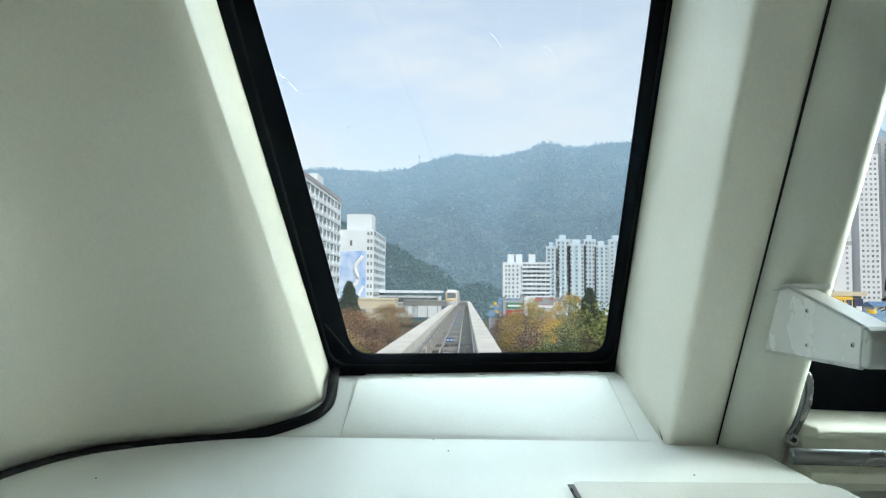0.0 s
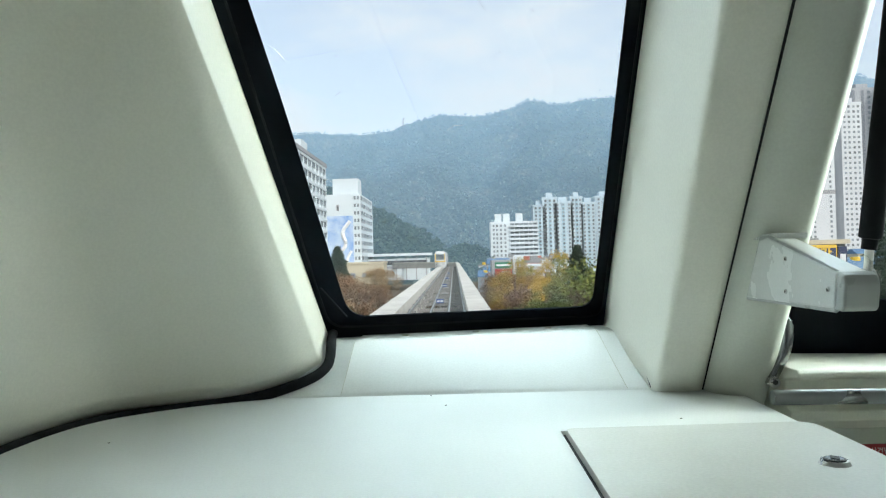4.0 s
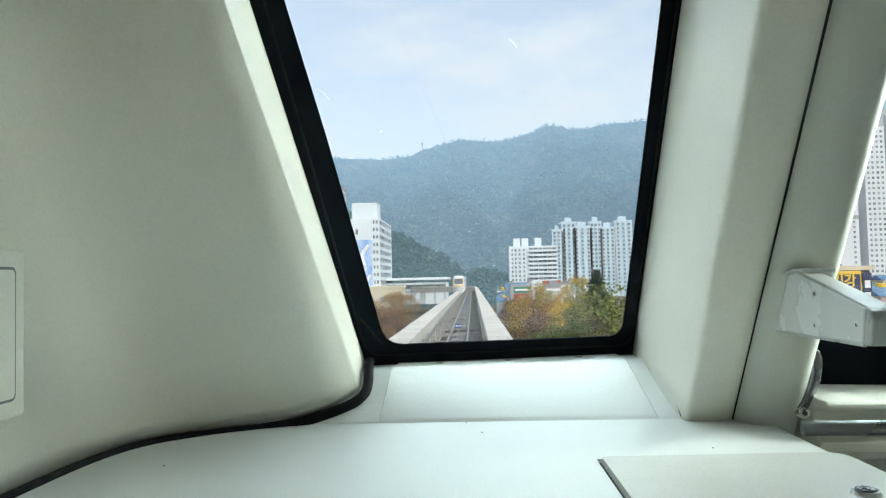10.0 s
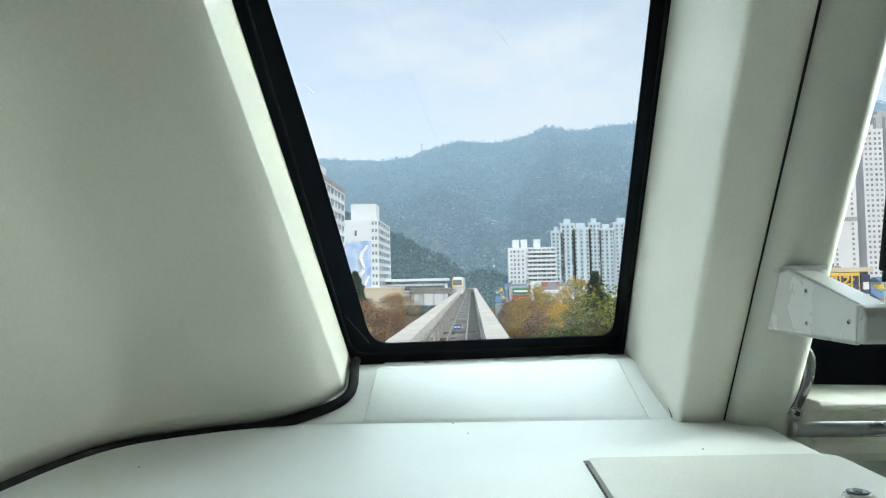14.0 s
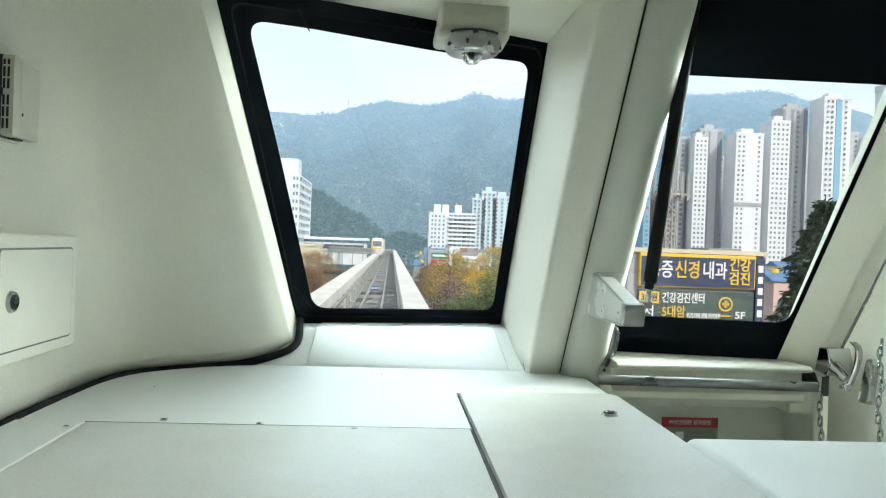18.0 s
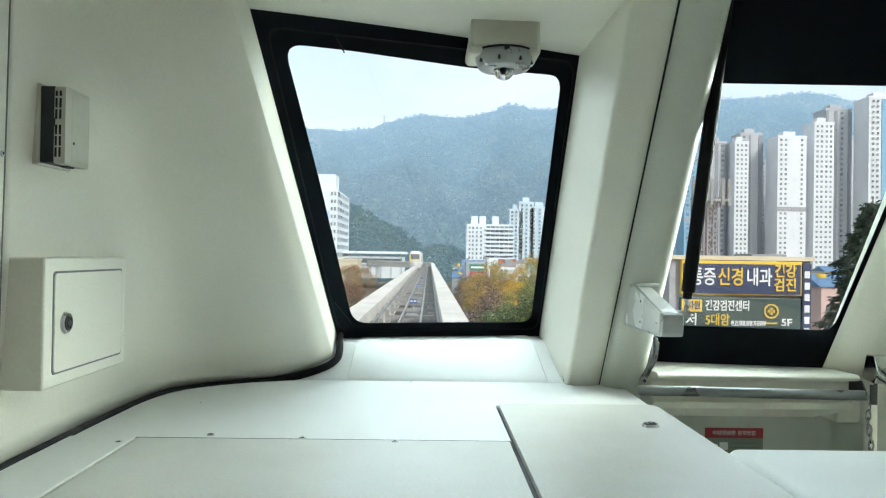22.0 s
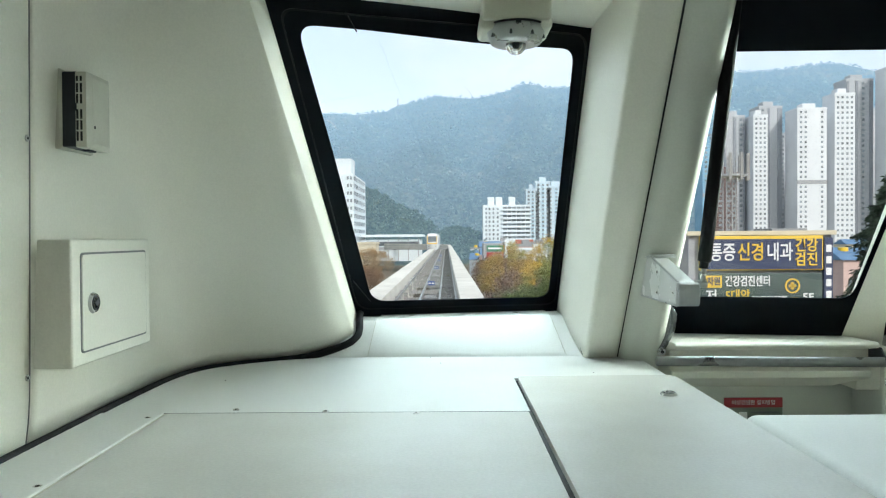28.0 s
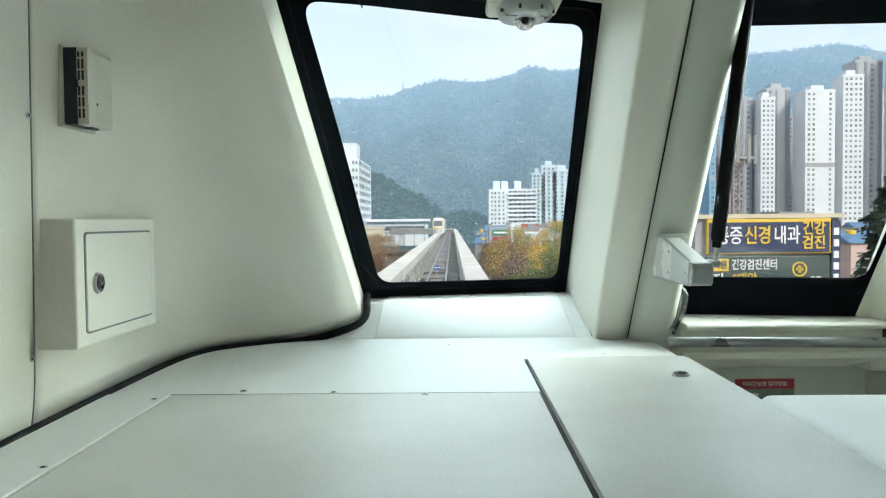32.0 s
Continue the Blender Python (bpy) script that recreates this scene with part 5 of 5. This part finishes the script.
part("glazing", box(-13, 11.5, -0.1, 0.05, -2.0, -0.2), WINDARK, station)
for k in range(7):
    part("mullion", box(-13 + 4.0 * k, -12.7 + 4.0 * k, -0.25, 0.05, -8, 1.6), GREYB, station)
part("base_band", box(-14.1, 12.1, -0.2, 0.02, -3.4, -2.4), GREYB, station)
cream = thing("low_building", (-32, 262, -12), "cream flat-roofed building near the station", "building")
part("wall", box(-7, 7, 0, 12, 0, 11), CREAMB, cream)
part("roof_edge", box(-7.3, 7.3, -0.3, 12.3, 11, 11.7), CREAMB, cream)
for x in (-4, 0, 4):
    for z in (3, 7):
        window(cream, (x, -0.05, z), (1.6, 0.24, 1.8))


def house(x, y, w, d, h, skin, roof_mat, pitched, tank, lab):
    e = thing("town_house", (x, y, -12), lab, "house", "houses of the town")
    part("wall", box(-w / 2, w / 2, 0, d, 0, h), skin, e)
    if pitched:
        bm = bmesh.new()
        q = [bm.verts.new(p) for p in ((-w / 2 - 0.4, -0.4, h), (w / 2 + 0.4, -0.4, h), (w / 2 + 0.4, d + 0.4, h), (-w / 2 - 0.4, d + 0.4, h), (-w / 2, d / 2, h + 2.2), (w / 2, d / 2, h + 2.2))]
        for f in ((0, 1, 5, 4), (2, 3, 4, 5), (1, 2, 5), (3, 0, 4), (3, 2, 1, 0)):
            bm.faces.new([q[i] for i in f])
        part("roof", bm, roof_mat, e)
    else:
        part("roof", merge(box(-w / 2 - 0.2, w / 2 + 0.2, -0.2, d + 0.2, h, h + 0.3), box(-w / 2 - 0.2, w / 2 + 0.2, -0.2, 0.1, h + 0.3, h + 1.0), box(w * 0.1, w * 0.4, d * 0.4, d * 0.8, h + 0.3, h + 2.6)), roof_mat, e)
    if tank:
        part("water_tank", rod((-w * 0.25, d * 0.4, h + 0.3), (-w * 0.25, d * 0.4, h + 2.2), 1.0, 14, 0.85, 0.1), YELLOWTANK, e, "yellow plastic water tank")
    for k in range(max(1, int(w / 3.2))):
        for z in [1.6 + 3.0 * i for i in range(max(1, int(h / 3)))]:
            window(e, (-w / 2 + 1.6 + 3.0 * k, -0.05, z), (1.4, 0.24, 1.3))
    return e


rng = random.Random(5)
for k in range(46):
    y = 235 + 8.5 * k + rng.uniform(-4, 4)
    t = rng.uniform(0.012, 0.13) if k % 3 else rng.uniform(0.3, 0.62)
    if k % 3 == 0:
        y = 130 + 5.2 * k
    skin = rng.choice((WHITEB, WHITEB, CREAMB, GREYB, PINKB))
    pitched = rng.random() < 0.35
    house(t * y + 6, y, rng.uniform(7, 13), rng.uniform(8, 12), rng.uniform(5.5, 10.5), skin, rng.choice((ROOFBLUE, ROOFRED, ROOFGREY)) if pitched else ROOFGREY, pitched, rng.random() < 0.4, "small town house with " + ("a pitched sheet roof" if pitched else "a flat roof"))

# commercial houses along the road at the right of the track
shop = thing("shop_building", (15.5, 212, -12), "pale shop building with green and red sign boards", "building")
part("wall", box(-4.5, 4.5, 0, 10, 0, 11.5), GREYB, shop)
part("tower_bay", box(1.6, 4.6, -0.8, 0.1, 0, 12.6), WHITEB, shop)
part("arch_window", merge(box(2.5, 3.7, -0.95, -0.7, 5.5, 9.0), rod((3.1, -0.95, 9.0), (3.1, -0.7, 9.0), 0.6, 16)), WINDARK, shop)
part("green_sign", box(-3.6, 1.2, -0.25, 0.0, 9.2, 10.9), surface("green_sign_face", (0.04, 0.22, 0.13), 0.5, vary=0.08, scale=1), shop)
part("red_sign", box(-3.6, 1.2, -0.25, 0.0, 7.2, 8.9), surface("red_sign_face", (0.45, 0.03, 0.05), 0.5, vary=0.08, scale=1), shop)
part("sign_mark", merge(box(-3.2, 0.8, -0.32, -0.2, 9.8, 10.3), box(-1.8, 0.9, -0.32, -0.2, 7.8, 8.3)), SIGNWHITE, shop)
arcade = thing("shop_building", (24, 225, -12), "low white commercial building with arched bay", "building")
part("wall", box(-6, 7, 0, 10, 0, 9.2), WHITEB, arcade)
part("roof_edge", box(-6.3, 7.3, -0.3, 10.3, 9.2, 9.8), WHITEB, arcade)
for k in range(4):
    for z in (3.0, 6.6):
        window(arcade, (-4.4 + 3.0 * k, -0.05, z), (1.7, 0.24, 1.6))

# clinic with its wide sign board, seen through the door's window
clinic = thing("clinic_building", (0, 50, -10.9), "grey building with navy clinic sign boards across its front", "building")
CX0, CX1 = 17.9, 26.4
part("wall", box(17.2, 27.2, 0, 10, -1.2, 12.2), GREYB, clinic)
part("roof_edge", box(17.0, 27.4, -0.3, 10.2, 12.2, 12.5), CREAMB, clinic)
FACE = Matrix.Rotation(radians(90), 4, "X")
brd = part("upper_board", box(CX0, CX1, -0.45, 0.0, 9.75, 12.15, 0.03), SIGNYELLOW, clinic, "navy sign board with yellow rim")
part("board_face", box(CX0 + 0.10, CX1 - 0.10, -0.50, -0.40, 9.83, 11.93), NAVY, brd)
for txt, x, z, size, wide, mat in (("통증", 19.4, 10.95, 1.35, 1.75, SIGNWHITE), ("신경", 21.35, 10.95, 1.35, 1.75, SIGNYELLOW), ("내과", 23.35, 10.95, 1.35, 1.75, SIGNWHITE), ("건강", 25.2, 11.43, 1.0, 1.55, SIGNYELLOW), ("검진", 25.2, 10.45, 1.0, 1.55, SIGNYELLOW)):
    writing("lettering", txt, size, Matrix.Translation((x, -0.53, z)) @ FACE, mat, None, 0.02, wide, 0.02).parent = brd
low_b = part("lower_board", box(CX0, CX1, -0.35, 0.0, 7.3, 9.55, 0.03), SIGNGREEN, clinic, "dark green sign board")
for txt, x, z, size, wide, mat in (("건강검진센터", 21.2, 8.95, 0.8, 3.1, SIGNWHITE), ("5대암", 20.5, 7.95, 0.9, 1.7, SIGNYELLOW), ("5F", 25.4, 7.85, 0.7, 0.75, SIGNWHITE), ("위,간,대장,유방,자궁경부", 22.7, 7.75, 0.38, 2.5, SIGNWHITE)):
    writing("lettering", txt, size, Matrix.Translation((x, -0.37, z)) @ FACE, mat, None, 0.02, wide, 0.015).parent = low_b
ring = turned([(0.52, -0.04), (0.52, 0.04), (0.42, 0.04), (0.42, -0.04), (0.52, -0.04)], (0, 0, 0), 24)
bmesh.ops.transform(ring, matrix=Matrix.Translation((24.3, -0.38, 8.65)) @ FACE, verts=ring.verts)
part("emblem", merge(ring, box(24.2, 24.4, -0.42, -0.34, 8.4, 8.9), box(24.05, 24.55, -0.42, -0.34, 8.55, 8.75), box(23.9, 24.7, -0.42, -0.34, 7.75, 7.85)), SIGNYELLOW, low_b)
part("side_sign", box(26.5, 27.1, -0.4, 0.0, 6.5, 12.0), NAVY, clinic)
part("side_mark", merge(*[box(26.62, 26.98, -0.44, -0.38, 7.0 + 0.8 * k, 7.5 + 0.8 * k) for k in range(6)]), SIGNWHITE, clinic)
part("shop_front", box(17.6, 26.8, -0.1, 0.05, 4.0, 7.0), WINDARK, clinic)

small_b = part("small_board", box(CX0 + 0.05, CX0 + 1.5, -0.40, -0.30, 8.55, 9.4, 0.02), SIGNYELLOW, clinic, "small yellow sign board")
writing("lettering", "3차원", 0.62, Matrix.Translation((CX0 + 0.78, -0.42, 8.97)) @ FACE, NAVY, None, 0.02, 1.15, 0.015).parent = small_b
writing("lettering", "저", 0.9, Matrix.Translation((CX0 + 0.78, -0.37, 7.95)) @ FACE, SIGNWHITE, None, 0.02, 0.75, 0.015).parent = low_b

# pale pink house with an arched window beside the clinic
arch = thing("arched_house", (15.3, 53, -12), "pale pink house with an arched window beside the clinic", "house")
part("wall", box(-1.5, 1.7, 0, 9, 0, 13.2), PINKB, arch)
part("roof_edge", box(-1.7, 1.85, -0.25, 9.2, 13.2, 13.6), CREAMB, arch)
part("front_bay", box(-1.4, 0.6, -0.5, 0.02, 0, 12.6), CREAMB, arch)
part("arch_window", merge(box(-0.9, 0.1, -0.6, -0.4, 9.0, 10.8), rod((-0.4, -0.6, 10.8), (-0.4, -0.4, 10.8), 0.5, 18)), WINDARK, arch)
for x in (-0.4, 1.15):
    for z in (3.0, 6.2):
        window(arch, (x, -0.5 if x < 0 else -0.05, z), (0.8, 0.24, 1.5), True)

# rooftop antenna mast
mast = thing("antenna_mast", (21.6, 54, 1.5), "grey lattice mobile phone mast with white panels", "mast")
for sx in (-0.35, 0.35):
    for sy in (-0.35, 0.35):
        part("leg", rod((sx, sy, -0.4), (sx, sy, 5.6), 0.05, 6), GALV, mast)
for k in range(6):
    z = 0.2 + 0.9 * k
    part("brace", merge(rod((-0.35, -0.35, z), (0.35, -0.35, z + 0.8), 0.03, 5), rod((0.35, -0.35, z), (-0.35, -0.35, z + 0.8), 0.03, 5)), GALV, mast)
part("platform", rod((0, 0, 4.2), (0, 0, 4.35), 1.35, 16), GALV, mast)
for k in range(10):
    a = 2 * math.pi * k / 10
    part("antenna_panel", box(math.cos(a) * 1.35 - 0.11, math.cos(a) * 1.35 + 0.11, math.sin(a) * 1.35 - 0.06, math.sin(a) * 1.35 + 0.06, 3.9, 5.9, 0.02), CONCRETE_GREY, mast)

# cream clinic corner house farther along
corner = thing("corner_building", (47, 98, -12), "cream building with gabled roof and a yellow cross sign", "building")
part("wall", box(-3.6, 3.6, 0, 9, 0, 13), CREAMB, corner)
part("roof", merge(box(-3.9, 3.9, -0.3, 9.3, 13, 13.4), box(-2.4, 2.4, 1, 7, 13.4, 14.2)), ROOFGREY, corner)
part("cross_board", box(-3.4, 0.2, -0.3, 0.0, 10.4, 12.7), NAVY, corner)
part("cross", merge(box(-2.0, -1.4, -0.4, -0.25, 10.7, 12.4), box(-2.55, -0.85, -0.4, -0.25, 11.3, 11.85)), SIGNYELLOW, corner)
for x in (1.2, 2.6):
    for z in (3, 6, 9):
        window(corner, (x, -0.05, z), (0.9, 0.24, 1.4))


# ---- trees ----
def leaf_crown(seed, n, rx, rz, size, drop=0.0, clumps=26):
    """Thousands of small bent leaves gathered in uneven clumps."""
    r = random.Random(seed)
    cl = []
    for _ in range(clumps):
        while True:
            p = Vector((r.uniform(-1, 1), r.uniform(-1, 1), r.uniform(-1, 1)))
            if 0.25 < p.length < 1:
                break
        cl.append((Vector((p.x * rx, p.y * rx, p.z * rz)), r.uniform(0.22, 0.42) * rx))
    verts, faces = [], []
    for i in range(n):
        c, cr = cl[i % clumps]
        d = Vector((r.gauss(0, 1), r.gauss(0, 1), r.gauss(0, 0.8))).normalized() * cr * r.random() ** 0.45
        p = c + d
        u = Vector((r.gauss(0, 1), r.gauss(0, 1), r.gauss(0, 0.7))).normalized()
        w = u.cross(Vector((r.gauss(0, 1), r.gauss(0, 1), r.gauss(0, 1)))).normalized()
        s = size * r.uniform(0.6, 1.3)
        k = len(verts)
        verts += [p - u * s, p + w * s * 0.55, p + u * s, p - w * s * 0.55]
        faces += [(k, k + 1, k + 2, k + 3)]
    me = bpy.data.meshes.new("crown")
    me.from_pydata([tuple(v) for v in verts], [], faces)
    return me


def limbs(seed, h, rx):
    r = random.Random(seed)
    bms = []
    for k in range(6):
        a = 2 * math.pi * k / 6 + r.uniform(-0.4, 0.4)
        z0 = h * r.uniform(0.3, 0.6)
        tip = Vector((math.cos(a) * rx * 0.7, math.sin(a) * rx * 0.7, h * r.uniform(0.7, 0.95)))
        bms.append(rod((0, 0, z0), tip, 0.11, 7, 0.03))
    return merge(*bms)


def broadleaf(name, seed, h, rx, rz, mat, n, size, lab, cat="tree"):
    e = thing(name, (0, 0, 0), lab, cat)
    part("trunk", rod((0, 0, 0), (0, 0, h * 0.85), 0.24, 10, 0.07), TRUNK, e)
    part("branches", limbs(seed, h, rx), TRUNK, e)
    me = leaf_crown(seed, n, rx, rz, size)
    me.materials.append(mat)
    c = new("crown", me)
    c.parent, c.location = e, (0, 0, h - rz * 0.75)
    return e


def conifer(name, seed, h, spread, lab):
    """Deodar cedar: drooping tiers of needle sprays round a straight trunk."""
    r = random.Random(seed)
    e = thing(name, (0, 0, 0), lab, "tree")
    part("trunk", rod((0, 0, 0), (0, 0, h), 0.28, 10, 0.03), TRUNK, e)
    bms, verts, faces = [], [], []
    for i in range(190):
        f = (i / 190) ** 0.9
        z = h * (0.10 + 0.88 * f)
        ln = spread * (1 - f) ** 0.75 * r.uniform(0.65, 1.1) + 0.25
        a = i * 2.4 + r.uniform(-0.3, 0.3)
        u = Vector((math.cos(a), math.sin(a), 0))
        if ln > 0.8:
            bms.append(rod((0, 0, z), u * ln + Vector((0, 0, z - ln * 0.10)), 0.05, 5, 0.012))
        for j in range(int(60 + 70 * ln)):
            t = r.random() ** 0.7
            p = u * ln * t + Vector((0, 0, z - ln * 0.16 * t * t + ln * 0.06 * t))
            p += Vector((r.gauss(0, 0.13) * (0.4 + ln * 0.16), r.gauss(0, 0.13) * (0.4 + ln * 0.16), r.gauss(0, 0.07) - 0.05))
            d = (u * 0.6 + Vector((r.gauss(0, 0.6), r.gauss(0, 0.6), -0.35 + r.gauss(0, 0.3)))).normalized()
            w = d.cross(Vector((r.gauss(0, 1), r.gauss(0, 1), r.gauss(0, 1)))).normalized()
            s = r.uniform(0.14, 0.30)
            k = len(verts)
            verts += [p, p + d * s + w * 0.05, p + d * s * 1.7, p + d * s - w * 0.05]
            faces.append((k, k + 1, k + 2, k + 3))
    part("branches", merge(*bms), TRUNK, e)
    me = bpy.data.meshes.new("crown")
    me.from_pydata([tuple(v) for v in verts], [], faces)
    me.materials.append(PINE)
    c = new("crown", me)
    c.parent = e
    return e


seeds = [
    broadleaf("street_tree", 11, 8.4, 4.2, 3.0, RUSSET, 9500, 0.135, "autumn street tree with russet brown leaves"),
    broadleaf("street_tree", 12, 7.6, 3.8, 2.7, RUSSET, 8500, 0.13, "autumn street tree with thinning brown leaves"),
    broadleaf("street_tree", 13, 9.6, 4.0, 3.4, OLIVE, 9500, 0.135, "street tree with olive green and yellowing leaves"),
    broadleaf("ginkgo_tree", 14, 10.6, 3.6, 4.2, GOLD, 11000, 0.11, "golden yellow ginkgo tree in autumn leaf"),
    broadleaf("street_tree", 15, 9.8, 3.6, 3.6, GREEN, 9500, 0.125, "street tree still in full green leaf"),
    broadleaf("street_tree", 16, 7.8, 3.9, 2.7, PLUM, 9000, 0.12, "street tree with dull brown purple leaves"),
]
SITES = [(-0.33, 28, 0), (-0.27, 40, 5), (-0.245, 54, 1), (-0.21, 66, 0), (-0.19, 80, 5), (-0.165, 92, 2), (-0.15, 108, 0), (-0.135, 124, 5), (-0.12, 142, 1), (-0.29, 62, 2), (-0.24, 84, 0), (-0.20, 118, 4), (-0.17, 150, 5), (-0.105, 168, 1), (-0.10, 190, 0),
         (0.225, 24, 5), (0.20, 34, 0), (0.165, 42, 2), (0.145, 52, 1), (0.125, 62, 4), (0.105, 74, 5), (0.095, 88, 2), (0.082, 104, 3), (0.072, 122, 0), (0.21, 54, 2), (0.175, 66, 5), (0.15, 80, 4), (0.125, 98, 3), (0.16, 108, 2), (0.105, 120, 0), (0.062, 142, 5), (0.085, 158, 2), (0.057, 170, 4), (0.27, 30, 5), (0.24, 44, 1), (0.19, 90, 2), (0.14, 130, 3), (0.11, 150, 0)]
used = set()
for k, (t, y, v) in enumerate(SITES):
    m = pose(0.22 + t * y, y, -12, 0, 0, (k * 77) % 360) 
    s = 0.96 + 0.18 * math.sin(k * 2.3)
    if v not in used:
        used.add(v)
        o = seeds[v]
        o.matrix_basis = m
    else:
        o = copy_thing(seeds[v], m)
    o.scale = (s, s, s)
conif = conifer("cedar_tree", 21, 15.5, 5.2, "large dark green cedar with drooping branches")
conif.matrix_basis = pose(25.6, 40, -12)
conif.scale = (0.95, 0.95, 1.1)
c2 = copy_thing(conif, pose(16.6, 57, -12.6, 0, 0, 140))
c2.scale = (0.95, 0.95, 1.0)
c3 = copy_thing(conif, pose(0.17 * 120, 120, -12, 0, 0, 60))
c3.scale = (0.8, 0.8, 0.95)
c4 = copy_thing(conif, pose(-0.158 * 160, 160, -12, 0, 0, 200))
c4.scale = (1.0, 1.0, 1.05)
for x, y, s in ((13.5, 36.5, 0.80), (16.3, 37.5, 0.78), (19.6, 37, 0.76)):
    o = copy_thing(seeds[3], pose(x, y, -12, 0, 0, x * 31))
    o.scale = (s * 0.75, s * 0.75, s)
